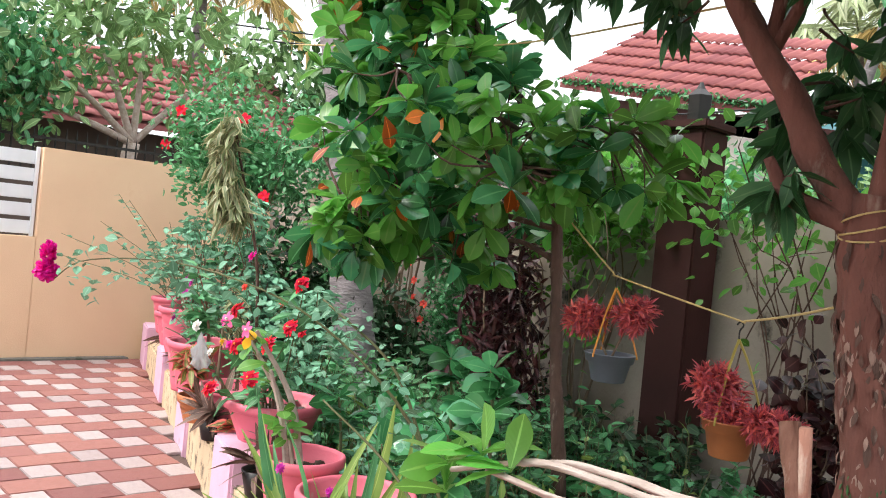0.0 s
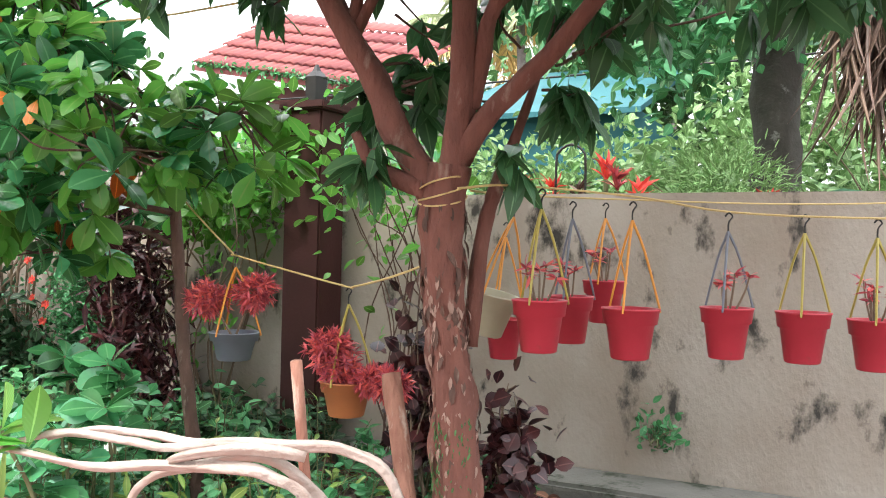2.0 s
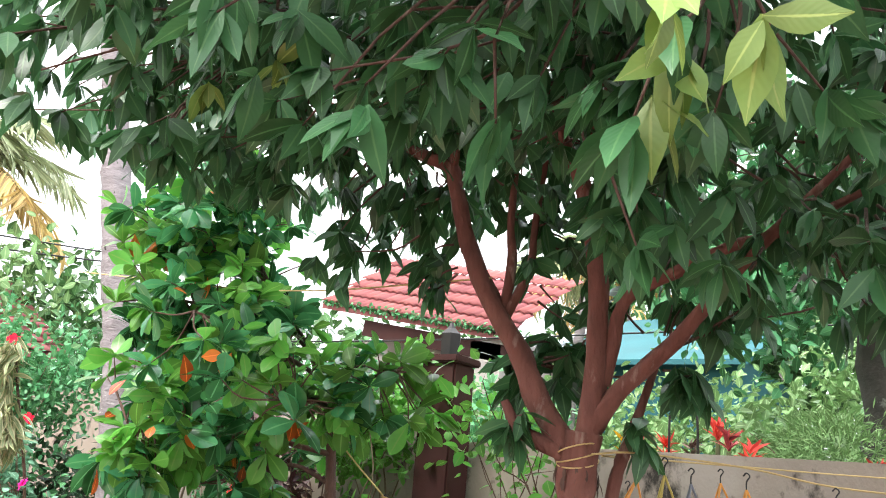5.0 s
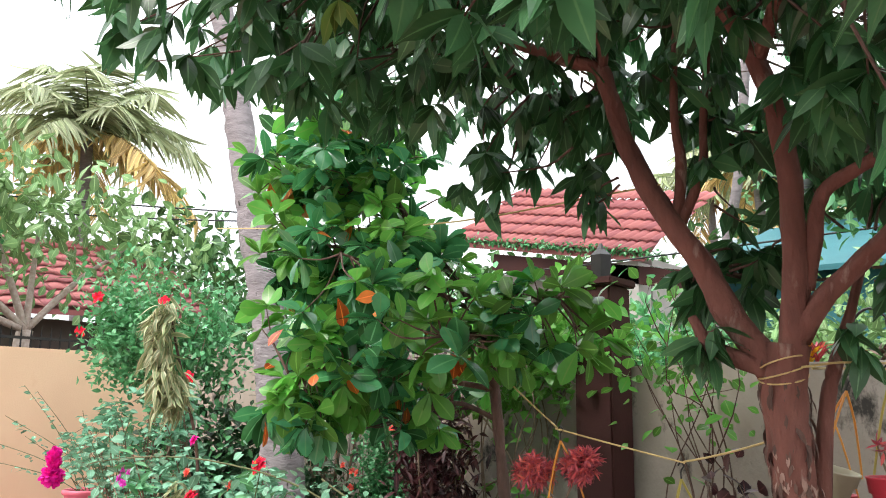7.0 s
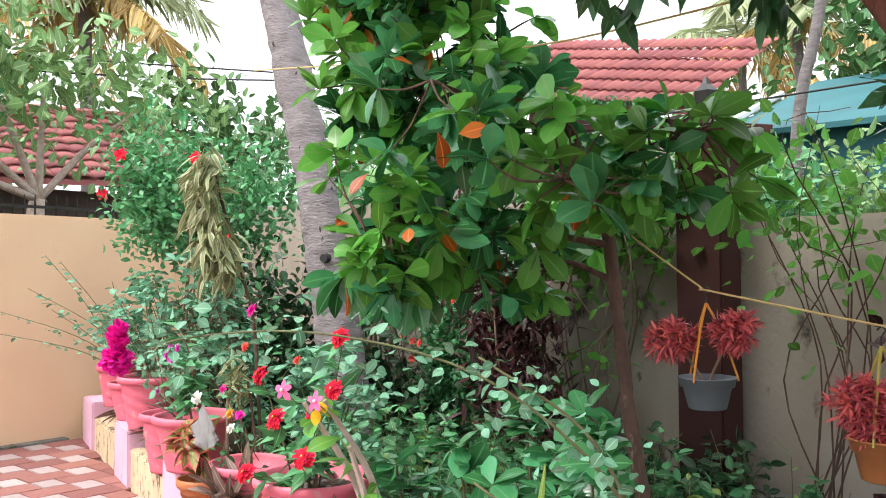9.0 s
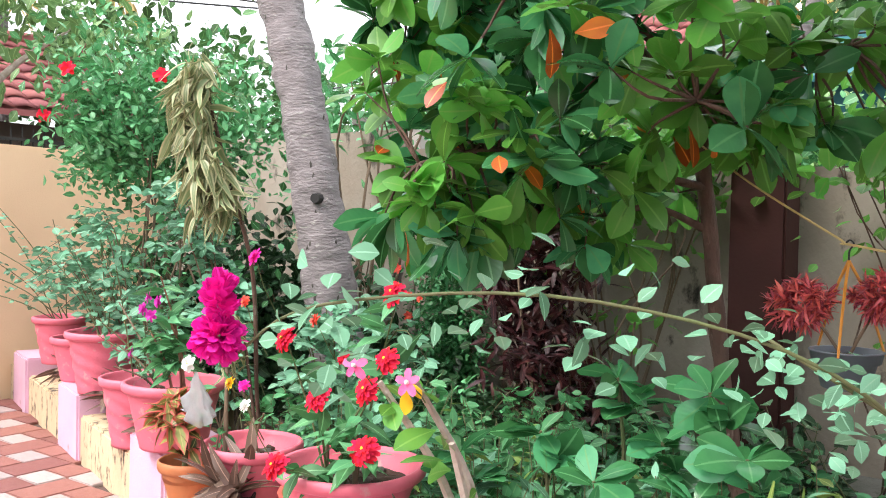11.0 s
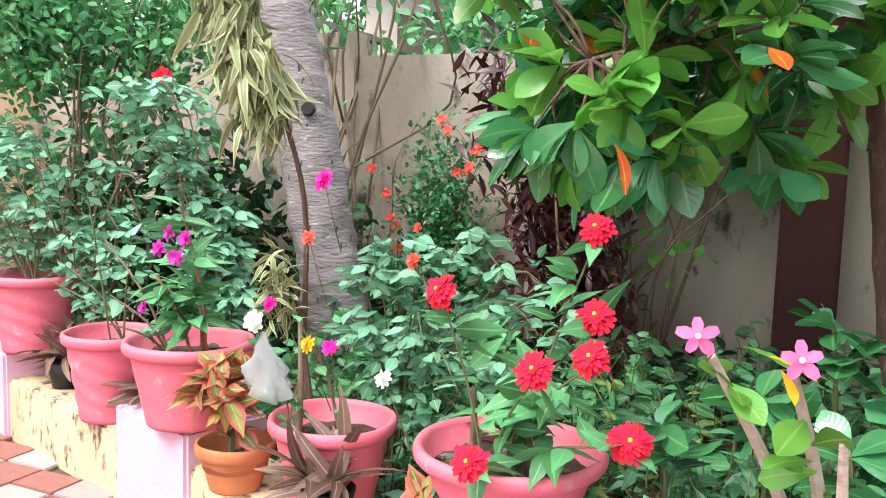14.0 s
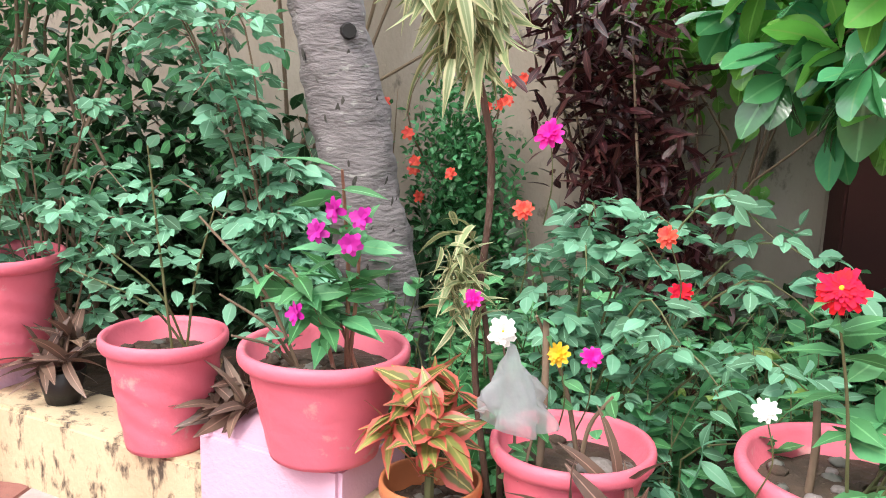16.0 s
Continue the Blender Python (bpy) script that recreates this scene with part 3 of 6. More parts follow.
# the reddish-barked shade tree
tree = tree_root("shade_tree", (0.5, 3.5, 0.06), "shade tree with reddish flaking bark and dark hanging leaves")
T_PATHS = [
    [(0.52, 3.5, 0.02, 0.11), (0.5, 3.5, 0.35, 0.085), (0.48, 3.5, 0.75, 0.072), (0.44, 3.5, 1.1, 0.066), (0.415, 3.5, 1.38, 0.074), (0.44, 3.5, 1.58, 0.066)],
    [(0.41, 3.5, 1.42, 0.05), (0.33, 3.5, 1.57, 0.049), (0.24, 3.5, 1.7, 0.048), (0.14, 3.5, 1.9, 0.046), (0.01, 3.5, 2.09, 0.043), (-0.12, 3.5, 2.34, 0.039), (-0.21, 3.5, 2.62, 0.036), (-0.26, 3.5, 2.74, 0.034), (-0.5, 3.5, 2.86, 0.026), (-1.06, 3.45, 3.2, 0.018), (-1.35, 3.4, 3.4, 0.01)],
    [(0.44, 3.5, 1.5, 0.052), (0.475, 3.5, 1.72, 0.046), (0.48, 3.5, 2.04, 0.04), (0.46, 3.5, 2.31, 0.037), (0.4, 3.5, 2.56, 0.034), (0.29, 3.5, 2.8, 0.03), (0.17, 3.5, 3.04, 0.026), (0.0, 3.45, 3.6, 0.012)],
    [(0.47, 3.5, 1.6, 0.042), (0.58, 3.5, 1.74, 0.034), (0.73, 3.5, 1.87, 0.03), (0.83, 3.5, 1.97, 0.028), (0.96, 3.5, 2.12, 0.025), (1.1, 3.5, 2.27, 0.021), (1.5, 3.4, 2.6, 0.012)],
    [(0.5, 3.52, 1.76, 0.03), (0.54, 3.52, 1.92, 0.027), (0.58, 3.52, 2.08, 0.025), (0.74, 3.52, 2.165, 0.023), (0.98, 3.5, 2.26, 0.021), (1.2, 3.5, 2.32, 0.017), (1.9, 3.4, 2.6, 0.01)],
    [(0.05, 3.52, 2.03, 0.026), (0.06, 3.56, 2.28, 0.02), (0.02, 3.6, 2.5, 0.016), (0.0, 3.7, 3.1, 0.01)],
    [(0.06, 3.52, 2.03, 0.024), (0.13, 3.58, 2.24, 0.019), (0.13, 3.62, 2.45, 0.016), (0.14, 3.7, 2.9, 0.01)],
    [(0.49, 3.58, 1.0, 0.026), (0.51, 3.62, 1.36, 0.026), (0.55, 3.66, 1.55, 0.022), (0.62, 3.8, 1.9, 0.012)],
    [(0.38, 3.48, 1.49, 0.032), (0.27, 3.45, 1.54, 0.028), (0.2, 3.42, 1.58, 0.026), (0.15, 3.4, 1.68, 0.015)],
    [(-0.24, 3.5, 2.7, 0.024), (-0.23, 3.45, 2.85, 0.02), (-0.4, 3.2, 3.06, 0.014), (-0.6, 2.8, 3.25, 0.008)],
    [(0.4, 3.5, 2.6, 0.026), (0.9, 2.8, 2.95, 0.018), (1.5, 2.0, 2.95, 0.009)],
]
o = np.array(tree.matrix_basis.translation)
part("trunk", tube([(p[0] - o[0], p[1] - o[1], p[2] - o[2], p[3]) for p in T_PATHS[0]], 22, 12, 0.38, 3), M_BARK, tree, "", True)
limbs(tree, T_PATHS[1:], M_BARK, "limb", 11, 0.3)
tk = curve_points(T_PATHS[0], 12)
for nm, n, lo, hi, mt, sz, lab in (("bark_flake", 420, 0.05, 1.25, M_FLAKE, 0.036, "peeling pale bark flakes"), ("dark_flake", 230, 0.05, 1.5, M_BARK2, 0.06, "dark bark ridges"), ("moss", 320, 0.3, 0.85, L_GRASS, 0.02, "green moss patches")):
    q = tk[(tk[:, 2] > lo) & (tk[:, 2] < hi)]
    q = q[rng.integers(0, len(q), n)]
    a = rng.uniform(0, 6.28, n) if nm != "moss" else rng.choice([4.2, 5.3, 3.6], n) + 0.25 * rng.normal(size=n)
    out = np.column_stack([np.cos(a), np.sin(a), np.zeros(n)])
    if nm == "moss":
        q[:, 2] = rng.choice([0.42, 0.55, 0.72], n) + 0.04 * rng.normal(size=n)
    zz = q[:, 2] + 0.03 * rng.normal(size=n)
    p = np.column_stack([q[:, :2] + out[:, :2] * q[:, 3:4] * 1.02, zz])
    leaf_mesh(nm, OVATE, at_root(tree, p), np.column_stack([0.25 * rng.normal(size=(n, 2)), -np.ones(n)]) + out * 0.08, sz * rng.uniform(0.5, 1.3, n), mt, tree, lab, up=out, width=0.55)["kind"] = "stuff"
tips = np.vstack([blob_points((0.75, 2.9, 3.0), (2.1, 2.3, 1.2), 1900, 0.1)[0], blob_points((-0.6, 3.0, 3.1), (1.5, 1.6, 0.85), 700, 0.1)[0]])
reach = np.hypot(tips[:, 0] - 1.5, tips[:, 1] - 0.75)
slope = np.where(tips[:, 0] > 1.0, 0.26, np.where(tips[:, 1] > 3.45, 0.31, np.where(tips[:, 0] < -0.45, 0.37, 0.5)))
tips = tips[(tips[:, 2] > 1.38 + slope * reach + 0.07 * rng.normal(size=len(tips))) & (reach > 0.75)]
low_clumps = [(0.06, 3.62, 1.82, 0.12, 7), (0.3, 3.72, 1.92, 0.16, 14), (0.8, 3.95, 2.1, 0.22, 14), (0.2, 3.4, 1.6, 0.07, 5), (1.5, 3.6, 2.25, 0.35, 34), (0.64, 3.58, 1.6, 0.06, 3),
              (1.9, 2.9, 2.05, 0.35, 36), (0.72, 3.75, 1.8, 0.1, 6), (0.75, 3.0, 2.22, 0.17, 8), (0.25, 3.78, 2.28, 0.26, 16), (0.6, 3.8, 2.35, 0.22, 14), (1.0, 2.6, 2.2, 0.2, 10), (-0.35, 3.5, 2.25, 0.12, 6), (-0.75, 3.45, 2.4, 0.2, 10)]
tips = np.vstack([tips] + [blob_points(c[:3], (c[3], c[3], c[3] * 0.9), c[4], 0.1)[0] for c in low_clumps])
near_p = nearest(tips, T_PATHS[1:])
twigs(tree, near_p[::2] * 0.6 + tips[::2] * 0.4, tips[::2], M_BARK2, 0.006, "fine_twig")
ways = unit(tips - near_p) * 0.4 + np.array([0, 0, -0.75]) + 0.25 * rng.normal(size=tips.shape)
p, w, s = whorls(at_root(tree, tips), ways, 6, 0.165, 0.5, 0.32, 0.25)
leaf_mesh("crown", ELLIPTIC, p, w, s, L_MANGO, tree)
young = np.vstack([blob_points((1.2, 1.75, 2.1), (0.38, 0.25, 0.06), 4, 0.1)[0], blob_points((-0.5, 2.2, 2.6), (0.5, 0.3, 0.1), 2, 0.1)[0]])
p, w, s = whorls(at_root(tree, young), np.tile([0, 0, -1.0], (len(young), 1)) + 0.3 * rng.normal(size=(len(young), 3)), 5, 0.16, 0.5, 0.3, 0.2)
leaf_mesh("young_leaves", ELLIPTIC, p, w, s, L_YELLOWGREEN, tree, "yellow-green young leaves", width=1.1)

# the leathery-leaved sapling
sap = tree_root("leathery_leaved_sapling", (-1.0, 4.0, 0.06), "slender sapling with glossy leathery leaves, a few orange")
S_PATHS = [
    [(-0.99, 4.0, 0.03, 0.036), (-1.05, 4.0, 0.52, 0.031), (-1.1, 4.0, 0.8, 0.029), (-1.14, 4.0, 1.15, 0.027), (-1.18, 4.0, 1.47, 0.028), (-1.22, 4.0, 1.7, 0.034)],
    [(-1.21, 4.0, 1.66, 0.027), (-1.27, 3.99, 1.79, 0.025), (-1.36, 3.98, 1.96, 0.023), (-1.5, 3.98, 2.1, 0.021), (-1.72, 3.95, 2.36, 0.017), (-1.95, 3.9, 2.7, 0.012), (-2.1, 3.8, 3.0, 0.007)],
    [(-1.21, 4.0, 1.68, 0.018), (-1.05, 3.93, 1.8, 0.012), (-0.7, 3.85, 1.86, 0.008)],
    [(-1.17, 4.0, 1.45, 0.016), (-1.35, 3.7, 1.5, 0.012), (-1.65, 3.4, 1.55, 0.008), (-1.85, 3.25, 1.5, 0.005)],
    [(-1.15, 4.0, 1.3, 0.014), (-1.35, 3.9, 1.38, 0.011), (-1.65, 3.85, 1.3, 0.007)],
    [(-1.3, 3.98, 1.85, 0.014), (-1.4, 3.6, 1.98, 0.01), (-1.45, 3.2, 2.05, 0.006)],
    [(-1.21, 4.0, 1.68, 0.014), (-1.1, 3.7, 1.7, 0.01), (-1.0, 3.4, 1.66, 0.006)],
    [(-1.5, 3.98, 2.1, 0.013), (-1.9, 3.7, 2.2, 0.01), (-2.35, 3.6, 2.25, 0.006)],
    [(-1.72, 3.95, 2.36, 0.012), (-2.1, 3.8, 2.6, 0.009), (-2.6, 3.7, 2.75, 0.005)],
    [(-1.2, 4.0, 1.58, 0.02), (-1.15, 3.96, 1.64, 0.016), (-1.13, 3.93, 1.68, 0.012)],
]
limbs(sap, S_PATHS, M_BARK2, "stem", 9, 0.3)
tips = np.vstack([blob_points((-1.5, 3.6, 1.72), (0.85, 0.6, 0.62), 150, 0.3)[0], blob_points((-2.05, 3.7, 2.4), (0.8, 0.55, 0.65), 108, 0.3)[0], blob_points((-2.2, 3.75, 1.8), (0.4, 0.35, 0.5), 30, 0.3)[0], blob_points((-2.15, 3.75, 2.8), (0.6, 0.45, 0.4), 60, 0.2)[0],
                  blob_points((-0.82, 3.85, 1.75), (0.4, 0.35, 0.33), 40, 0.2)[0], blob_points((-1.78, 3.25, 1.36), (0.26, 0.22, 0.26), 16, 0.2)[0], blob_points((-2.0, 3.55, 1.32), (0.18, 0.14, 0.14), 9, 0.2)[0]])
tips = tips[(tips[:, 2] < 1.98 + np.maximum(0, -1.25 - tips[:, 0]) * 2.0) & ~((tips[:, 2] < 1.52) & (tips[:, 0] > -1.24)) & (tips[:, 0] > -2.3 - 0.75 * np.maximum(0, tips[:, 2] - 2.15))]
np_ = nearest(tips, S_PATHS[1:])
tips = tips * 0.85 + np_ * 0.15
twigs(sap, np_, tips, M_BARK2, 0.0055, "fine_twig")
ways = unit(tips - np_) + np.array([0, -0.15, 0.35]) + 0.25 * rng.normal(size=tips.shape)
# the rest, most of the right side, gets the lit leaf colour
pick = (rng.random(len(tips)) < 0.45) & ((tips[:, 0] < -1.08) | (rng.random(len(tips)) < 0.25))
p, w, s = whorls(at_root(sap, tips[pick]), ways[pick], 8, 0.165, 0.72, 0.25, 0.1)
leaf_mesh("crown", OBOVATE, p, w, s, L_GLOSSY, sap, width=1.0)
p, w, s = whorls(at_root(sap, tips[~pick]), ways[~pick], 7, 0.15, 0.72, 0.25, 0.05)
leaf_mesh("young_leaves", OBOVATE, p, w, s, L_GLOSSY_LIT, sap, "bright green leaves with backlight put into the colour")
old = np.vstack([[(-1.0, 3.6, 1.58), (-1.34, 3.55, 1.82), (-1.5, 3.3, 1.5), (-1.75, 3.3, 2.2)], tips[rng.integers(0, len(tips), 34)] + np.array([0, -0.1, -0.08])])
leaf_mesh("old_leaves", OBOVATE, at_root(sap, old), rng.normal(size=old.shape) * 0.5 + np.array([0.3, -0.3, -0.7]), rng.uniform(0.08, 0.135, len(old)), L_ORANGE, sap, "orange dying leaves")

# palm trunk, ringed
palm = tree_root("coconut_palm", (-3.35, 4.47, 0.06), "leaning grey coconut palm trunk with ring scars")
P_PATH = [(-3.26, 4.47, 0.0, 0.17), (-3.33, 4.47, 0.6, 0.148), (-3.49, 4.47, 1.38, 0.134), (-3.67, 4.47, 2.1, 0.124), (-4.02, 4.47, 3.2, 0.115), (-4.5, 4.5, 4.6, 0.10), (-5.5, 4.5, 7.4, 0.1), (-6.3, 4.5, 10.0, 0.1)]
c = curve_points(P_PATH, 26)
for i in range(len(c)):
    c[i, 3] *= 1.0 + 0.022 * ((i % 3) - 1) + 0.02 * rng.random()
o = np.array(palm.matrix_basis.translation)
part("trunk", tube([(q[0] - o[0], q[1] - o[1], q[2] - o[2], q[3]) for q in c], 20, 1, 0.22, 2), M_PALMBARK, palm, "", True)
part("knot_hole", tube([(-3.42 - o[0], 4.39 - o[1], 1.44 - o[2], 0.034), (-3.40 - o[0], 4.345 - o[1], 1.44 - o[2], 0.026)], 9, 1), M_BLACKMETAL, palm, "dark knot hole in the trunk")
# short dark cracks in the trunk's rings
q = c[(c[:, 2] > 0.2) & (c[:, 2] < 3.4)]
q = q[rng.integers(0, len(q), 260)]
a = rng.uniform(0, 6.28, 260)
out = np.column_stack([np.cos(a), np.sin(a), np.zeros(260)])
p = np.column_stack([q[:, :2] + out[:, :2] * q[:, 3:4] * 0.995, q[:, 2] + 0.02 * rng.normal(size=260)])
leaf_mesh("bark_crack", NARROW, at_root(palm, p), np.column_stack([0.12 * rng.normal(size=(260, 2)), -np.ones(260)]), rng.uniform(0.02, 0.065, 260), M_DARKBARK, palm, "short dark cracks", up=out, width=2.0)["kind"] = "stuff"


def palm_crown(parent, center, n, length, mat, mat_dry):
    """Arched fronds, each with its rows of leaflets."""
    cx = np.array(center)
    pos, way, dpos, dway = [], [], [], []
    for k in range(n):
        a, e = 2.4 * k, 1.25 - 1.65 * (k / n)
        d = np.array([math.cos(a) * math.cos(e), math.sin(a) * math.cos(e), math.sin(e)])
        pts = [cx + d * length * t + np.array([0, 0, -0.42 * length * t * t]) for t in np.linspace(0, 1, 26)]
        part("frond_rib", tube([(*q, 0.03 * (1 - 0.9 * i / 6)) for i, q in enumerate(pts[::4])], 5, 2), M_STEM, parent)
        for i in range(3, 26):
            t = unit(pts[i] - pts[i - 1])
            side = unit(np.cross(t, [0, 0, 1.0]))
            for sgn in (-1, 1):
                (dpos if k > n * 0.7 else pos).append(pts[i])
                (dway if k > n * 0.7 else way).append(side * sgn * 0.8 + t * 0.7 + np.array([0, 0, -0.45]))
    leaf_mesh("leaflet_rows", STRAP, np.array(pos), np.array(way), length * rng.uniform(0.28, 0.4, len(pos)), mat, parent, width=1.0)["kind"] = "stuff"
    leaf_mesh("dry_leaflet_rows", STRAP, np.array(dpos), np.array(dway), length * rng.uniform(0.28, 0.4, len(dpos)), mat_dry, parent, "yellowing lower leaflets", width=1.0)["kind"] = "stuff"


palm_crown(palm, (-2.95, 0.03, 9.9), 16, 2.6, L_PALM, L_PALMDRY)


def shrub(name, base, label, clumps, shape, size, mat, stem_mat, per_stem=16, stem_r=0.008, category="shrub", width=1.0, lift=0.3, tip_bias=0.45, thin=0.0):
    """Stems from the base to random places in the clumps (x, y, z, rx, ry, rz, stems), leaves along them."""
    r0 = root(name, base, label, category)
    ends = np.vstack([blob_points(k[:3], k[3:6], k[6], 0.25)[0] for k in clumps])
    start = np.array(base) + np.column_stack([rng.normal(size=(len(ends), 2)) * 0.05, np.zeros(len(ends))])
    for k in range(0, len(ends), max(1, len(ends) // 11)):
        a, e = start[k] - np.array(base), ends[k] - np.array(base)
        j = rng.normal(size=(2, 3)) * np.linalg.norm(e) * 0.07
        m1, m2 = a * 0.6 + e * np.array([0.25, 0.25, 0.4]) + j[0], a * 0.3 + e * np.array([0.6, 0.6, 0.75]) + j[1]
        part("stem", tube([(*a, stem_r), (*m1, stem_r * 0.85), (*m2, stem_r * 0.65), (*e, stem_r * 0.3)], 6, 4, 0.2, k), stem_mat, r0, "", True)
    t = rng.uniform(0, 1, (len(ends), per_stem)) ** tip_bias
    t = np.maximum(t, 0.35)
    pos = start[:, None] * (1 - t[..., None]) + ends[:, None] * t[..., None] + rng.normal(size=(len(ends), per_stem, 3)) * size * 0.9
    d = unit(ends - start)[:, None] * 0.3 + rng.normal(size=pos.shape) * 0.8 + np.array([0, -0.1, lift - 0.2])
    pos = pos.reshape(-1, 3)
    keep = (pos[:, 2] > 0.05) & (rng.random(len(pos)) < np.clip((pos[:, 2] - thin) / 0.45, 0.06, 1.0) if thin else True)
    leaf_mesh("foliage", shape, at_root(r0, pos[keep]), d.reshape(-1, 3)[keep], size * rng.uniform(0.6, 1.25, keep.sum()), mat, r0, width=width)
    return r0


def bloom(loc, r, petals, layers, mat, label, category="flower", centre=None, way=(0.3, -0.8, 0.5), name="flower", stem=None, tilt=0.15, step=0.35, width=1.0):
    """A flower head of layered petals on its place."""
    f = root(name, loc, label, category)
    w0 = unit(np.array(way, float))
    pos, d, s = [], [], []
    h = unit(np.cross(w0, [0.2, 0.1, 1.0]))
    g = np.cross(w0, h)
    for j in range(layers):
        for k in range(petals):
            a = 2 * math.pi * (k + 0.5 * j) / petals
            out = math.cos(a) * h + math.sin(a) * g
            lift = tilt + step * j + 0.12 * rng.normal()
            pos.append(w0 * 0.004 * j)
            d.append(out + w0 * lift)
            s.append(r * (1 - 0.2 * j) * rng.uniform(0.85, 1.1))
    leaf_mesh("petals", PETAL, np.array(pos), np.array(d), np.array(s), mat, f, up=np.tile(w0, (len(pos), 1)) + 0.15 * rng.normal(size=(len(pos), 3)), width=width)
    if centre:
        part("centre", lathe([(r * 0.04, 0), (r * 0.13, 0.002), (r * 0.15, r * 0.26), (r * 0.1, r * 0.32), (r * 0.03, r * 0.35)], 10), centre, f).matrix_basis = Vector(w0).to_track_quat("Z", "Y").to_matrix().to_4x4()
    if stem:
        part("stem", tube([(0, 0, 0, 0.0014), (stem[0] * 0.6 + 0.015, stem[1] * 0.3, stem[2] * 0.5, 0.0016), (*stem, 0.002)], 5, 4), M_STEM, f)
    return f


# big hibiscus shrub before the cream wall
shrub("hibiscus_shrub", (-4.6, 4.35, 0.06), "tall dense hibiscus shrub with a few red flowers",
      [(-4.75, 4.25, 1.75, 0.75, 0.6, 0.85, 300), (-4.2, 4.5, 1.6, 0.6, 0.5, 0.85, 190), (-4.9, 4.0, 2.2, 0.5, 0.4, 0.5, 110)], OVATE, 0.062, L_SHRUB2, M_DRYSTEM, 34, 0.009, thin=1.4)
for loc in ((-4.66, 3.68, 2.14), (-4.2, 3.95, 2.1), (-4.95, 3.7, 1.9), (-3.9, 4.0, 1.55)):
    bloom(loc, 0.05, 5, 2, M_REDFL, "small red hibiscus flower on the shrub", way=(0.6, -0.7, 0.2), stem=(-0.05, 0.15, -0.06))
# undergrowth coloured as dark as the shaded gaps between the bushes
shrub("dark_undergrowth", (-3.95, 4.95, 0.05), "leafy undergrowth, the shade of the gaps put into its colour", [(-4.0, 4.9, 0.75, 0.6, 0.4, 0.6, 90), (-3.3, 4.95, 0.45, 0.5, 0.3, 0.4, 40), (-4.7, 4.75, 1.0, 0.7, 0.3, 0.75, 110), (-5.3, 4.6, 0.8, 0.4, 0.3, 0.5, 40)], OVATE, 0.09, L_DARK, M_DRYSTEM, 18)


def spray_bush(name, base, label, clumps, leaf, mat, stem_mat, category="shrub", thick=0.0045):
    """Arching shoots from the base, each with drooping compound leaves along it."""
    r0 = root(name, base, label, category)
    pos, way, size = [], [], []
    for k in clumps:
        for e in at_root(r0, blob_points(k[:3], k[3:6], k[6], 0.35)[0]):
            sag = 0.18 * math.hypot(e[0], e[1])
            q = [(0.03 * rng.normal(), 0.03 * rng.normal(), -0.02, thick), (e[0] * 0.25, e[1] * 0.25, e[2] * 0.6, thick * 0.85),
                 (e[0] * 0.65, e[1] * 0.65, e[2] * 0.98 + sag, thick * 0.6), (e[0], e[1], e[2], thick * 0.3)]
            part("shoot", tube(q, 5, 4), stem_mat, r0)
            c = curve_points(q, 6)[5:, :3]
            for i in range(len(c) - 1):
                out = unit(np.array([rng.normal(), rng.normal(), 0.15 + 0.3 * rng.random()]))
                for m in range(5):
                    side = unit(np.cross(out, [0, 0, 1.0])) * ((m % 2) * 2 - 1) * (m < 4)
                    pos.append(c[i] + out * leaf * (0.5 + 0.45 * (m // 2)) + np.array([0, 0, -0.006 * m]))
                    way.append(out * 0.8 + side + np.array([0, 0, -0.35]) + 0.2 * rng.normal(size=3))
                    size.append(leaf * rng.uniform(0.7, 1.2))
    leaf_mesh("foliage", OVATE, np.array(pos), np.array(way), np.array(size), mat, r0, width=1.05)
    return r0


R_LABEL = "loose rose bush with arching grey-green sprays"
spray_bush("rose_bush", (-4.3, 3.9, 0.1), R_LABEL, [(-4.6, 3.75, 1.05, 0.6, 0.3, 0.45, 8), (-3.95, 3.7, 0.95, 0.45, 0.25, 0.45, 7), (-5.2, 3.9, 1.05, 0.3, 0.25, 0.3, 6)], 0.062, L_ROSE, M_DRYSTEM)
spray_bush("rose_bush", (-3.45, 3.85, 0.1), R_LABEL, [(-3.5, 3.75, 0.75, 0.35, 0.2, 0.3, 8), (-3.75, 3.65, 1.3, 0.45, 0.25, 0.35, 9)], 0.062, L_ROSE, M_DRYSTEM)
spray_bush("rose_bush", (-2.55, 3.62, 0.1), R_LABEL, [(-2.55, 3.5, 0.8, 0.3, 0.2, 0.3, 9), (-2.1, 3.4, 0.72, 0.3, 0.2, 0.25, 7)], 0.055, L_ROSE, M_STEM)
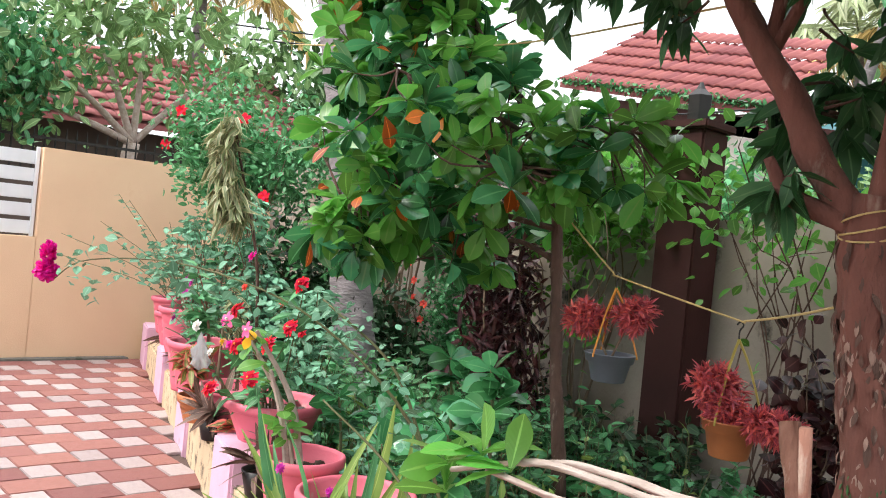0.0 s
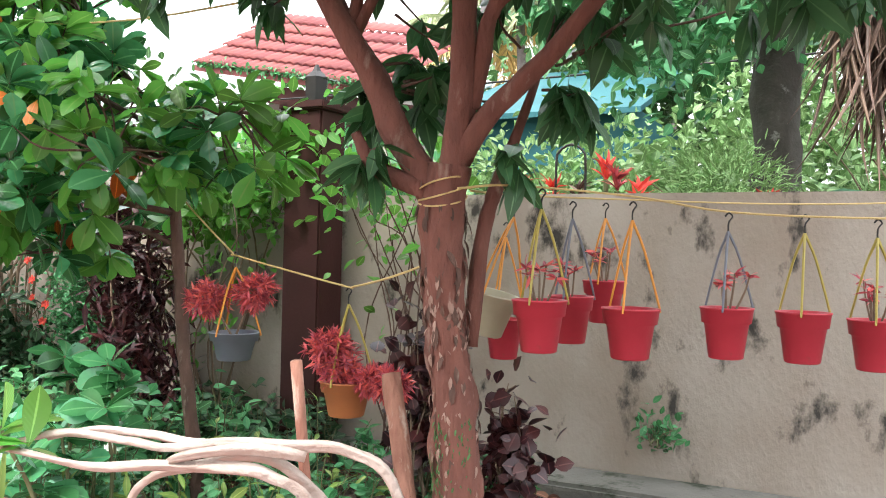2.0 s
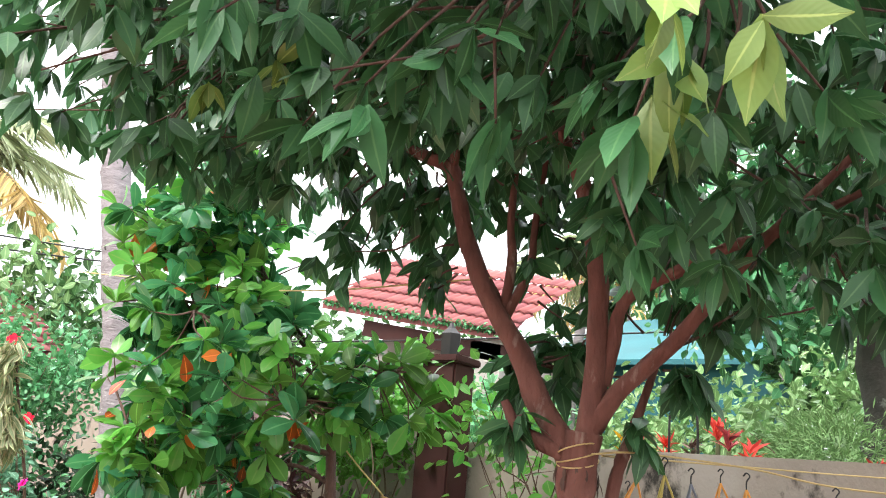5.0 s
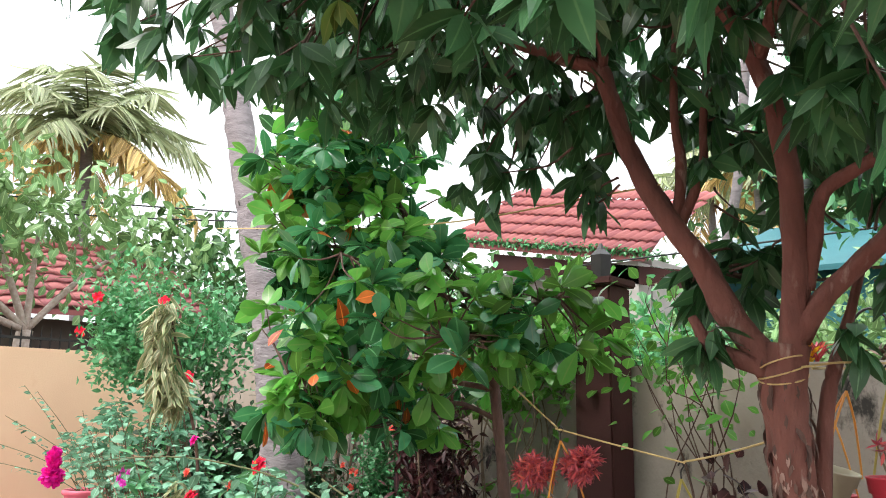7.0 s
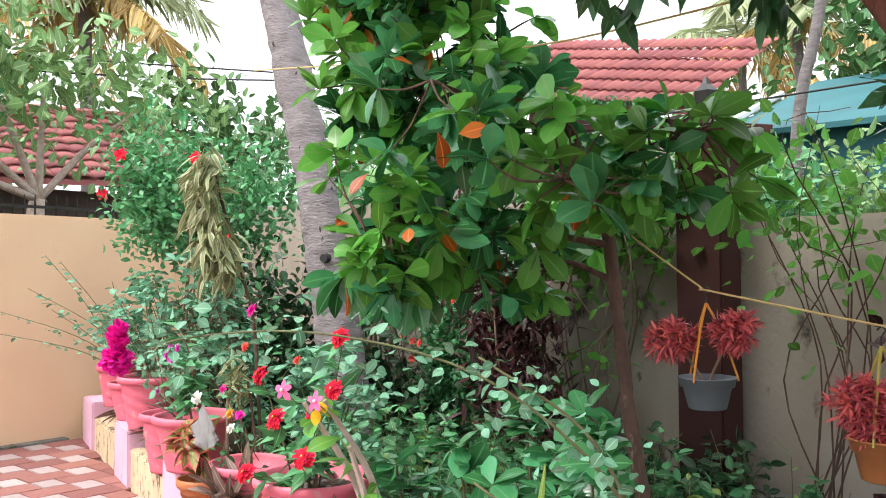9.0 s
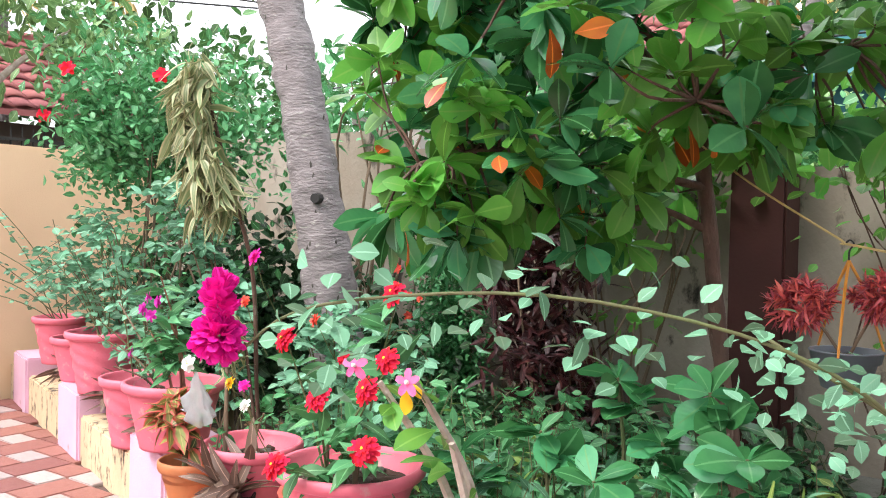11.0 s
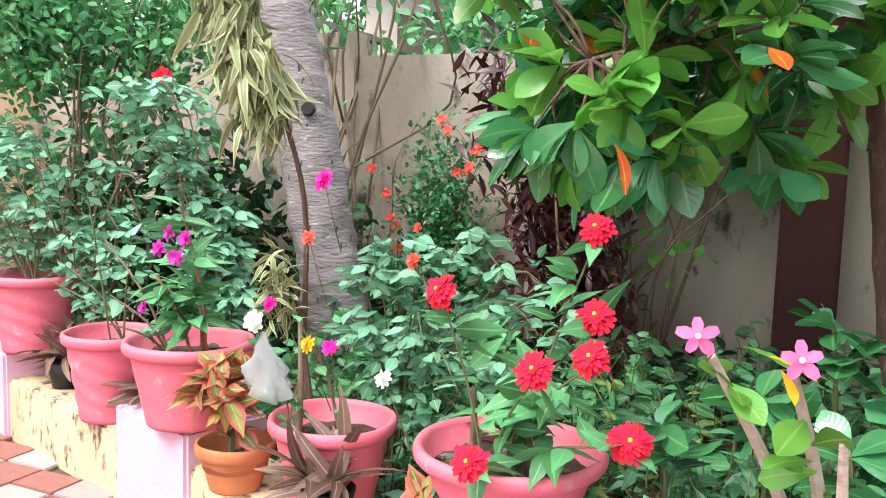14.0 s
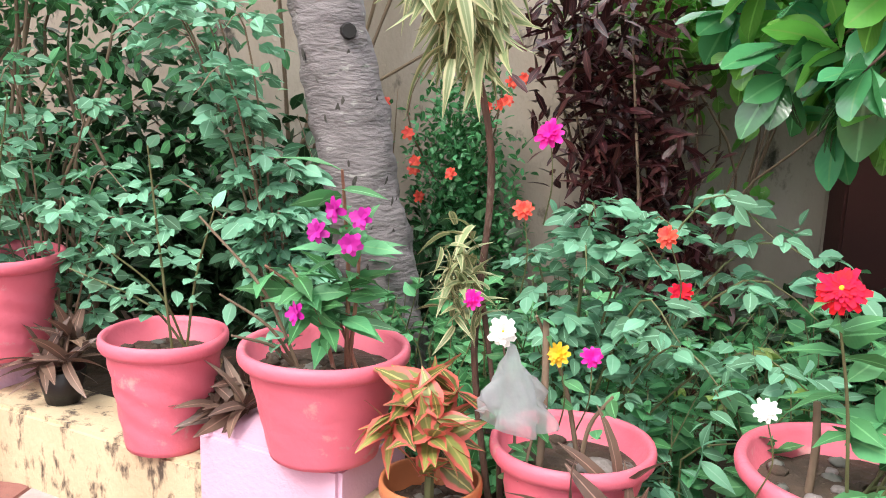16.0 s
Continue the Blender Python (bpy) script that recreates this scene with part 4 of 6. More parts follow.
# ixora and maroon shrubs against the back wall
shrub("ixora_shrub", (-3.08, 5.2, 0.06), "small-leaved ixora shrub with coral flower heads", [(-3.1, 5.18, 0.85, 0.34, 0.22, 0.55, 150), (-3.15, 5.18, 1.25, 0.22, 0.18, 0.3, 50)], OVATE, 0.04, L_SHRUB, M_DRYSTEM, 26, 0.006)
for k in range(14):
    q = blob_points((-3.1, 5.0, 1.1), (0.35, 0.12, 0.45), 1, 0.7)[0][0]
    bloom(tuple(q), 0.03, 6, 2, M_CORFL, "coral ixora flower head", way=(rng.normal() * 0.4, -0.9, 0.4))
shrub("maroon_croton", (-2.3, 4.95, 0.06), "upright dark maroon croton with narrow leaves", [(-2.55, 4.9, 1.68, 0.34, 0.22, 0.24, 60), (-2.32, 4.9, 1.1, 0.2, 0.18, 0.38, 40), (-2.15, 4.85, 0.55, 0.26, 0.22, 0.28, 26)], NARROW, 0.105, L_MAROON, M_DRYSTEM, 20, 0.008, width=1.8)
shrub("bare_twiggy_shrub", (-3.75, 5.25, 0.06), "thin twiggy shrub with few leaves by the wall", [(-3.7, 5.2, 1.0, 0.35, 0.15, 0.55, 40)], OVATE, 0.04, L_SHRUB, M_DRYSTEM, 5, 0.006)
shrub("slender_back_tree", (-3.9, 5.35, 0.06), "slender leafy tree by the back wall", [(-3.3, 5.2, 2.3, 0.5, 0.3, 0.35, 12), (-3.8, 5.3, 2.5, 0.4, 0.3, 0.4, 10)], LANCE, 0.13, L_SHRUB2, M_DRYSTEM, 12, 0.012, thin=1.7)
# drooping cream-edged dracaena
drac = root("variegated_dracaena", (-2.72, 3.42, 0.1), "drooping dracaena with cream-edged narrow leaves", "shrub")
limbs(drac, [[(-2.72, 3.42, 0.08, 0.009), (-2.79, 3.42, 0.6, 0.009), (-2.76, 3.36, 1.1, 0.009), (-2.85, 3.3, 1.5, 0.008), (-2.9, 3.22, 1.86, 0.008)], [(-2.7, 3.42, 0.1, 0.008), (-2.72, 3.36, 0.45, 0.007), (-2.78, 3.34, 0.85, 0.006)]], M_BARK2, "cane", 7)
cpts = curve_points([(-2.93, 3.2, 1.9, 0), (-2.9, 3.17, 1.72, 0), (-2.84, 3.18, 1.52, 0), (-2.8, 3.22, 1.38, 0)], 12)[:, :3]
p = np.repeat(cpts, 13, 0) + rng.normal(size=(len(cpts) * 13, 3)) * 0.034
CURL = leaf_shape((0.05, 0.075, 0.085, 0.08, 0.06, 0.03, 0.005), 0.45, 0.75)
leaf_mesh("leaves", CURL, at_root(drac, p), rng.normal(size=p.shape) * np.array([0.5, 0.5, 0.3]) + np.array([0.05, -0.15, -0.6]), rng.uniform(0.08, 0.145, len(p)), L_VARIEG, drac, width=1.35)
low_p = blob_points((-2.81, 3.3, 0.82), (0.07, 0.06, 0.14), 80, 0.1)[0]
leaf_mesh("lower_leaves", CURL, at_root(drac, low_p), rng.normal(size=low_p.shape) * 0.6 + np.array([0, -0.1, 0.2]), rng.uniform(0.05, 0.09, len(low_p)), L_VARIEG, drac, width=1.4)
# creeper and round-leaved bush by the pillar
shrub("round_leaved_creeper", (-0.7, 5.2, 0.15), "woody creeper with round leaves climbing the wall", [(-0.6, 5.15, 1.72, 0.35, 0.15, 0.3, 16), (-0.5, 5.0, 1.98, 0.3, 0.25, 0.3, 14), (-1.0, 5.1, 1.9, 0.3, 0.2, 0.3, 18)], OVATE, 0.085, L_GLOSSY_LIT, M_BARK2, 9, 0.005, width=1.25, thin=1.1)
# creeper in the lit leaf colour, bright as if lit from behind
shrub("arch_creeper", (-2.05, 5.25, 0.1), "bright leafy creeper over the iron arch", [(-1.9, 5.2, 1.85, 0.5, 0.2, 0.35, 90), (-2.3, 5.2, 1.6, 0.5, 0.2, 0.4, 70), (-1.4, 5.25, 2.05, 0.3, 0.15, 0.2, 30)], OVATE, 0.085, L_GLOSSY_LIT, M_DRYSTEM, 20, 0.007, width=1.1, thin=1.25)
for i, (x, y, zc, rz_, n) in enumerate(((0.3, 4.4, 0.6, 0.24, 30), (-0.1, 4.45, 0.85, 0.38, 40))):
    shrub("black_leaved_plant", (x, y, 0.15), "near-black round-leaved plant beside the tree trunk", [(x, y, zc, 0.11, 0.06, rz_, n)], OVATE, 0.075, L_MAROON, M_DRYSTEM, 9, 0.006, width=1.6)
shrub("fern_tuft", (0.7, 5.42, 0.35), "small green weed growing from the wall", [(0.72, 5.42, 0.44, 0.1, 0.03, 0.06, 11)], OVATE, 0.05, L_SHRUB, M_STEM, 9, 0.003)
# low rosettes of glossy leaves in the bed
for loc in ((-1.1, 3.49, 0.68), (-1.2, 3.25, 0.6), (-1.4, 3.3, 0.7), (-0.9, 3.2, 0.62), (-1.62, 3.2, 0.62), (-1.25, 3.5, 0.85), (-0.75, 2.95, 0.6), (-0.95, 3.45, 0.85), (-1.1, 3.05, 0.55), (-0.8, 3.3, 0.72)):
    q = root("glossy_seedling", (loc[0], loc[1], 0.1), "glossy green seedling rosette in the bed", "seedling", "glossy seedlings in the bed")
    part("stem", tube([(0, 0, -0.05, 0.008), (0.02, 0, (loc[2] - 0.1) * 0.6, 0.007), (0, -0.02, loc[2] - 0.1, 0.005)], 6, 4), M_STEM, q)
    p, w, s = whorls(np.array([[0, -0.02, loc[2] - 0.1], [0.03, 0.02, loc[2] - 0.18]]), np.array([[0.1, -0.3, 1.0], [-0.2, 0.2, 1.0]]), 9, 0.14, 0.75, 0.2, 0.0)
    leaf_mesh("leaves", OBOVATE, p, w, s, L_GLOSSY, q, width=1.15)
# herbs that fill the bed
def herbs(label, n, x0, x1, y0, y1, h, shape, size, mat, per, width=1.0):
    r0 = root("bed_herbs", ((x0 + x1) / 2, (y0 + y1) / 2, 0.08), label, "herbs", kind="stuff")
    b = np.column_stack([rng.uniform(x0, x1, n), rng.uniform(y0, y1, n), np.full(n, 0.07)])
    b = b[behind_wall(b)]
    n = len(b)
    e = b + np.column_stack([rng.normal(size=n) * 0.09, rng.normal(size=n) * 0.09, h * rng.uniform(0.35, 1.15, n)])
    twigs(r0, b, e, M_STEM, 0.0035, "stems")
    t = rng.uniform(0.25, 1.0, (n, per))
    pos = b[:, None] * (1 - t[..., None]) + e[:, None] * t[..., None]
    d = rng.normal(size=pos.shape) * np.array([1, 1, 0.4]) + np.array([0, 0, 0.2])
    leaf_mesh("foliage", shape, at_root(r0, pos.reshape(-1, 3)), d.reshape(-1, 3), size * rng.uniform(0.6, 1.2, n * per), mat, r0, width=width)


herbs("mixed green herbs filling the planted bed", 230, -3.3, -1.2, 3.35, 4.7, 0.5, OVATE, 0.075, L_SHRUB2, 16)
herbs("mixed green herbs filling the planted bed", 170, -1.5, 0.3, 3.0, 4.9, 0.36, OVATE, 0.075, L_SHRUB, 16)
herbs("slender leafy weeds behind the pots", 90, -2.6, -0.9, 2.95, 3.5, 0.5, LANCE, 0.085, L_ROSE, 14, 1.2)
# wall-foot herbs take the same leaf colour with shade put in
herbs("herbs along the wall foot, shade put into their colour", 200, -3.9, -0.9, 4.5, 5.3, 0.4, OVATE, 0.08, L_DARK, 14)
herbs("yellowing slender weeds in the bed", 60, -2.4, 0.0, 3.1, 4.3, 0.5, LANCE, 0.08, L_YELLOWGREEN, 8)
herbs("low weeds under the shade tree", 110, -0.6, 2.0, 2.2, 4.9, 0.14, OVATE, 0.05, L_GRASS, 9)
lit = root("leaf_litter", (-0.5, 4.0, 0.1), "brown fallen leaves on the soil", "leaf litter", kind="stuff")
n = 1500
p = np.column_stack([rng.uniform(-4, 2.5, n), rng.uniform(2.4, 5.2, n), np.full(n, 0.13)])
p[:, 2] = 0.09 + 0.06 * rng.random(n)
p = p[behind_wall(p)]
n = len(p)
leaf_mesh("leaves", OVATE, at_root(lit, p), rng.normal(size=p.shape) * np.array([1, 1, 0.15]), rng.uniform(0.05, 0.12, n), L_DEAD, lit)

# ---- things: hanging pots and ropes ----
def hanging_pot(loc, r, h, mat, strap, hook_z, label, plant, group="hanging pots along the wall", tilt=0):
    p = root("hanging_pot", loc, label, "hanging pot", group)
    prof = [(r * 0.6, 0), (r * 0.66, 0.004), (r * 0.84, h * 0.68), (r * 0.94, h * 0.7), (r, h * 0.96), (r * 1.03, h * 0.965), (r * 1.03, h), (r * 0.93, h), (r * 0.9, h * 0.82)]
    body = part("pot", lathe(prof, 28), mat, p, "", True)
    part("soil", lathe([(r * 0.5, h * 0.8), (r * 0.9, h * 0.83), (0.01, h * 0.86)], 20), M_SOIL, p)
    top = hook_z - loc[2]
    for k in range(3):
        a = 0.5 + 2.1 * k
        x, y = r * 1.03 * math.cos(a), r * 1.03 * math.sin(a)
        part("strap", tube([(x * 0.99, y * 0.99, h * 0.93, 0.003), (x, y, h * 1.02, 0.004), (x * 0.45, y * 0.45, h + (top - h) * 0.55, 0.0045), (0, 0, top - 0.05, 0.005)], 5, 3), strap, p)
    part("hook", tube([(0, 0, top - 0.06, 0.003), (0, 0, top - 0.02, 0.003), (0.012, 0, top, 0.003), (0, 0, top + 0.012, 0.003), (-0.012, 0, top, 0.003)], 5, 4), M_BLACKMETAL, p)
    if tilt:
        p.matrix_basis = p.matrix_basis @ pose(0, 0, 0, 0, tilt, 0)
    if plant:
        q = root("euphorbia", (loc[0], loc[1], loc[2] + h * 0.84), "small pot plant with dusty red leaf heads", "pot plant", "plants in the hanging pots")
        m = 5
        e = rng.normal(size=(m, 3)) * np.array([r * 0.35, r * 0.3, 0.02]) + np.array([-0.1 * r, 0, 0.12])
        for t in e:
            part("stem", tube([(t[0] * 0.2, t[1] * 0.2, -0.01, 0.004), (t[0] * 0.8, t[1] * 0.6, t[2] * 0.6, 0.0035), (*t, 0.003)], 5, 3), M_DRYSTEM, q)
        w, d, s = whorls(e, np.tile([0, 0, 1.0], (m, 1)), 9, 0.045, 0.75, 0.3)
        leaf_mesh("leaves", NARROW, w, d, s, L_REDLEAF, q, width=1.8)
    return p


H = "red plastic hanging pot on straps before the wall"
for x, y, z, r, strap, hook, pl in ((0.70, 3.65, 0.99, 0.088, M_YESTRAP, 1.5, 1), (0.945, 3.85, 0.965, 0.093, M_ORSTRAP, 1.47, 0), (1.23, 3.98, 0.975, 0.084, M_GREYPOT, 1.44, 1),
                                    (1.455, 4.1, 0.965, 0.086, M_YESTRAP, 1.44, 0), (1.67, 4.2, 0.945, 0.086, M_YESTRAP, 1.43, 1), (1.92, 4.3, 0.95, 0.086, M_ORSTRAP, 1.42, 0),
                                    (0.28, 4.4, 0.86, 0.085, M_ORSTRAP, 1.42, 0), (0.705, 4.4, 1.035, 0.085, M_ORSTRAP, 1.5, 1), (0.7, 3.98, 0.99, 0.08, M_GREYPOT, 1.48, 1)):
    hanging_pot((x, y, z), r, 0.168, M_REDPOT, strap, hook, H, pl)
hanging_pot((0.36, 4.0, 1.0), 0.1, 0.16, M_IVORY, M_ORSTRAP, 1.5, "tilted ivory plastic hanging pot on orange straps", 0, tilt=14)


def red_bush(loc, clumps, label):
    q = root("red_succulent", loc, label, "pot plant")
    for c in clumps:
        part("stem", tube([(0, 0, -0.02, 0.005), (c[0] * 0.5, c[1] * 0.5, c[2] * 0.5, 0.005), (*c[:3], 0.004)], 5, 4), M_DRYSTEM, q)
        e, dd = blob_points(c[:3], (c[3], c[3] * 0.9, c[3] * 0.75), 110, 0.3)
        w, d, s = whorls(e, dd + np.array([0, 0, 0.35]), 8, 0.046, 0.55, 0.3)
        leaf_mesh("leaf_head", NARROW, w, d, s, L_REDLEAF, q, width=1.5)


hanging_pot((-0.68, 3.83, 0.84), 0.102, 0.115, M_GREYPOT, M_ORSTRAP, 1.27, "grey plastic hanging pot under the rope", 0, "pots hung from the rope")
red_bush((-0.68, 3.83, 0.94), [(-0.125, -0.02, 0.145, 0.095), (0.1, 0.0, 0.18, 0.09)], "red feathery succulent in the grey pot")
hanging_pot((-0.075, 3.74, 0.69), 0.1, 0.13, M_ORPOT, M_YESTRAP, 1.15, "terracotta orange hanging basket under the rope", 0, "pots hung from the rope")
red_bush((-0.085, 3.74, 0.8), [(-0.05, -0.03, 0.13, 0.095), (0.0, -0.03, 0.06, 0.075), (0.13, -0.03, 0.03, 0.055), (0.22, -0.04, 0.03, 0.065)], "red feathery succulent in the orange basket")


def rope(pts, r, label, mat=None):
    o = pts[0]
    q = root("rope", o, label, "rope")
    part("strand", tube([(p[0] - o[0], p[1] - o[1], p[2] - o[2], r) for p in pts], 6, 5), mat or M_ROPE, q)


rope([(-1.19, 3.97, 1.6), (-1.0, 3.92, 1.46), (-0.71, 3.835, 1.285), (-0.66, 3.825, 1.265), (-0.11, 3.745, 1.17), (-0.05, 3.735, 1.168), (0.15, 3.65, 1.21), (0.38, 3.52, 1.27)], 0.004, "yellow nylon rope tied from sapling to tree")
rope([(0.5, 3.44, 1.5), (0.62, 3.6, 1.52), (0.95, 3.88, 1.5), (1.24, 4.0, 1.455), (1.7, 4.2, 1.445), (2.4, 4.6, 1.46), (3.4, 5.2, 1.55)], 0.004, "orange rope holding the hanging pots")
rope([(0.5, 3.54, 1.5), (0.46, 4.0, 1.52), (0.7, 4.42, 1.53), (1.5, 5.0, 1.54), (2.6, 5.4, 1.6)], 0.004, "second orange rope nearer the wall")
for dz in (0.0, 0.02, 0.045):
    rope([(0.42 + 0.078 * math.cos(a), 3.5 + 0.074 * math.sin(a), 1.47 + dz + 0.025 * math.sin(a + dz * 40)) for a in np.linspace(0, 6.28, 12)], 0.003, "rope wound round the tree trunk")
rope([(-3.5, 3.9, 2.55), (-1.5, 3.75, 2.28), (0.0, 3.5, 2.2)], 0.004, "yellow line between the trees")

# pale bare branches and cut stumps
br = root("pruned_shrub", (1.0, 2.06, 0.25), "pruned shrub with bare pale arching branches on the planter wall", "shrub")
limbs(br, [[(0.68, 1.72, 1.055, 0.0034), (0.78, 1.76, 1.085, 0.0044), (0.87, 1.78, 1.083, 0.0048), (0.93, 1.78, 1.082, 0.0051), (1.01, 1.78, 1.098, 0.0054), (1.08, 1.79, 1.1, 0.0058), (1.14, 1.82, 1.095, 0.0061), (1.18, 1.86, 1.04, 0.0061), (1.17, 1.95, 0.8, 0.0075), (1.06, 2.04, 0.5, 0.0095), (1.01, 2.06, 0.22, 0.0122)],
           [(0.74, 1.72, 1.07, 0.0034), (0.85, 1.75, 1.058, 0.0044), (0.94, 1.76, 1.068, 0.0054), (1.03, 1.76, 1.078, 0.0061), (1.07, 1.78, 1.07, 0.0065), (1.1, 1.82, 1.02, 0.0068), (1.1, 1.95, 0.78, 0.0075), (1.03, 2.04, 0.48, 0.0095), (1.0, 2.06, 0.22, 0.0122)],
           [(0.8, 1.86, 0.9, 0.0041), (0.83, 1.82, 0.99, 0.0044), (0.89, 1.8, 1.04, 0.0051), (0.95, 1.8, 1.06, 0.0054), (1.03, 1.8, 1.082, 0.0061), (1.08, 1.82, 1.06, 0.0065), (1.1, 1.88, 0.95, 0.0068), (1.04, 2.0, 0.6, 0.0082), (1.0, 2.05, 0.25, 0.0109)],
           [(0.74, 1.78, 1.07, 0.0027), (0.8, 1.8, 1.085, 0.0034), (0.87, 1.81, 1.085, 0.0041), (0.94, 1.8, 1.085, 0.0048), (1.02, 1.8, 1.09, 0.0054)],
           [(0.94, 1.77, 1.068, 0.0041), (0.98, 1.75, 1.085, 0.0048), (1.05, 1.76, 1.1, 0.0054), (1.1, 1.8, 1.09, 0.0054)]], M_PALEBARK, "branch", 12, 0.9)
tips = np.array([[0.68, 1.71, 1.07], [0.73, 1.72, 1.09], [0.77, 1.73, 1.08], [0.67, 1.72, 1.03]])
p, w, s = whorls(at_root(br, tips), np.array([[-0.3, -0.2, 1.0], [0.1, -0.2, 1.0], [0.3, -0.1, 0.9], [-0.5, -0.3, 0.6]]), 6, 0.075, 0.7, 0.25, 0.0)
leaf_mesh("leaf_tuft", OBOVATE, p, w, s, L_GLOSSY_LIT, br, "fresh green leaf tufts", width=0.9)
for pts, r in (([(1.06, 1.99, 0.24), (1.05, 1.93, 0.7), (1.05, 1.85, 1.18)], 0.0065), ([(0.46, 3.36, 0.05), (0.36, 3.42, 0.5), (0.25, 3.5, 0.9)], 0.032)):
    st = root("cut_stump", pts[0], "reddish cut stem standing in the bed", "stump", "cut stems in the bed")
    part("wood", tube([(p[0] - pts[0][0], p[1] - pts[0][1], p[2] - pts[0][2], r) for p in pts], 12, 8, 0.3, 4), M_STUMP, st, "", True)

# ---- things: plants in the pots ----
def potted(name, loc, label, ends, mat_stem, shape, size, mat, per, width=1.0, r=0.005, category="pot plant"):
    q = root(name, loc, label, category)
    e = np.array(ends, float) - np.array(loc)
    for k, t in enumerate(e):
        b = rng.normal(size=2) * 0.03
        part("stem", tube([(b[0], b[1], -0.03, r), (t[0] * 0.35 + b[0], t[1] * 0.35 + b[1], t[2] * 0.5, r * 0.85), (*t, r * 0.55)], 6, 5), mat_stem, q)
    t = rng.uniform(0.25, 1.0, (len(e), per))
    pos = e[:, None] * np.stack([t ** 1.3, t ** 1.3, t], -1)
    d = rng.normal(size=pos.shape) * np.array([1, 1, 0.35]) + np.array([0, -0.15, 0.15])
    leaf_mesh("leaves", shape, pos.reshape(-1, 3), d.reshape(-1, 3), size * rng.uniform(0.6, 1.15, len(e) * per), mat, q, width=width)
    return q


ZIN = [(-2.088, 2.898, 0.943), (-1.812, 2.765, 0.822), (-1.74, 2.97, 0.909), (-1.72, 2.86, 0.84), (-1.76, 3.02, 1.1), (-1.6, 2.72, 0.72), (-1.93, 2.72, 0.62)]
potted("zinnia_plant", (-1.98, 3.05, 0.5), "red zinnias with lance-shaped leaves in a pot", [(x, y + 0.02, z - 0.02) for x, y, z in ZIN], M_STEM, LANCE, 0.12, L_SHRUB2, 16, 1.3, 0.004)
for x, y, z in ZIN:
    bloom((x, y, z), 0.045, 17, 4, M_REDFL, "scarlet zinnia flower head", centre=M_YELFL, way=(-0.1 + 0.3 * rng.normal(), -0.75, 0.5), tilt=-0.12, step=0.17, width=0.62)
potted("balsam_plant", (-3.1, 3.26, 0.6), "leafy balsam with a reddish stem in a pot", [(-3.06, 3.15, 1.08), (-3.2, 3.2, 0.85), (-3.3, 3.3, 0.82), (-3.02, 3.16, 0.92)], M_STUMP, LANCE, 0.13, L_SHRUB2, 22, 1.1, 0.006)
for x, y, z in [(-3.06, 3.1, 1.0), (-3.0, 3.1, 0.985), (-3.02, 3.08, 0.93), (-3.14, 3.08, 0.77), (-3.1, 3.1, 0.95)]:
    bloom((x, y, z), 0.028, 6, 2, M_PURFL, "purple balsam flower on its stem", way=(0.3 * rng.normal(), -0.9, 0.2))
potted("dry_stemmed_plant", (-3.2, 3.3, 0.6), "sparse plant with bare grey stems in a pot", [(-3.35, 3.15, 0.78), (-3.42, 3.2, 0.95), (-3.3, 3.1, 0.7)], M_DRYSTEM, OVATE, 0.06, L_ROSE, 7, 1.0, 0.005)
potted("rose_plant", (-3.6, 3.45, 0.55), "thin rose plant with grey-green leaves in a pot", [(-3.75, 3.3, 0.85), (-3.45, 3.35, 0.95), (-3.6, 3.3, 1.1), (-3.9, 3.4, 0.75)], M_STEM, OVATE, 0.055, L_ROSE, 16, 1.0, 0.004)
potted("rose_plant", (-4.38, 3.74, 0.68), "thin rose plant with grey-green leaves in a pot", [(-4.5, 3.6, 1.15), (-4.2, 3.6, 1.2), (-4.35, 3.55, 1.0), (-4.7, 3.6, 1.1), (-4.1, 3.7, 1.3)], M_STEM, OVATE, 0.055, L_ROSE, 18, 1.0, 0.004)
potted("rose_plant", (-5.45, 4.1, 0.65), "thin rose plant with grey-green leaves in a pot", [(-5.9, 3.6, 1.25), (-6.1, 3.35, 1.12), (-5.7, 3.75, 1.45), (-6.0, 3.3, 0.95), (-5.2, 3.9, 1.3), (-5.95, 3.75, 1.5), (-5.5, 3.6, 1.1)], M_STEM, OVATE, 0.06, L_ROSE, 20, 1.0, 0.004)
potted("seedling", (-2.5, 3.15, 0.47), "bare twig with a few leaves in a pot", [(-2.62, 3.1, 0.8), (-2.45, 3.15, 0.62)], M_DRYSTEM, OVATE, 0.05, L_SHRUB2, 5, 1.0, 0.006)
def pot_stone(loc, size, label):
    st = root("stone", loc, label, "stone")
    bm = bmesh.new()
    bmesh.ops.create_icosphere(bm, subdivisions=3, radius=1.0)
    for v in bm.verts:
        k = 1 + 0.25 * noise.noise(v.co * 1.4 + Vector(loc)) + 0.08 * noise.noise(v.co * 5)
        v.co = Vector((v.co.x * size[0], v.co.y * size[1], v.co.z * size[2])) * k
    part("rock", bm, M_GREYSTONE, st, "", True)


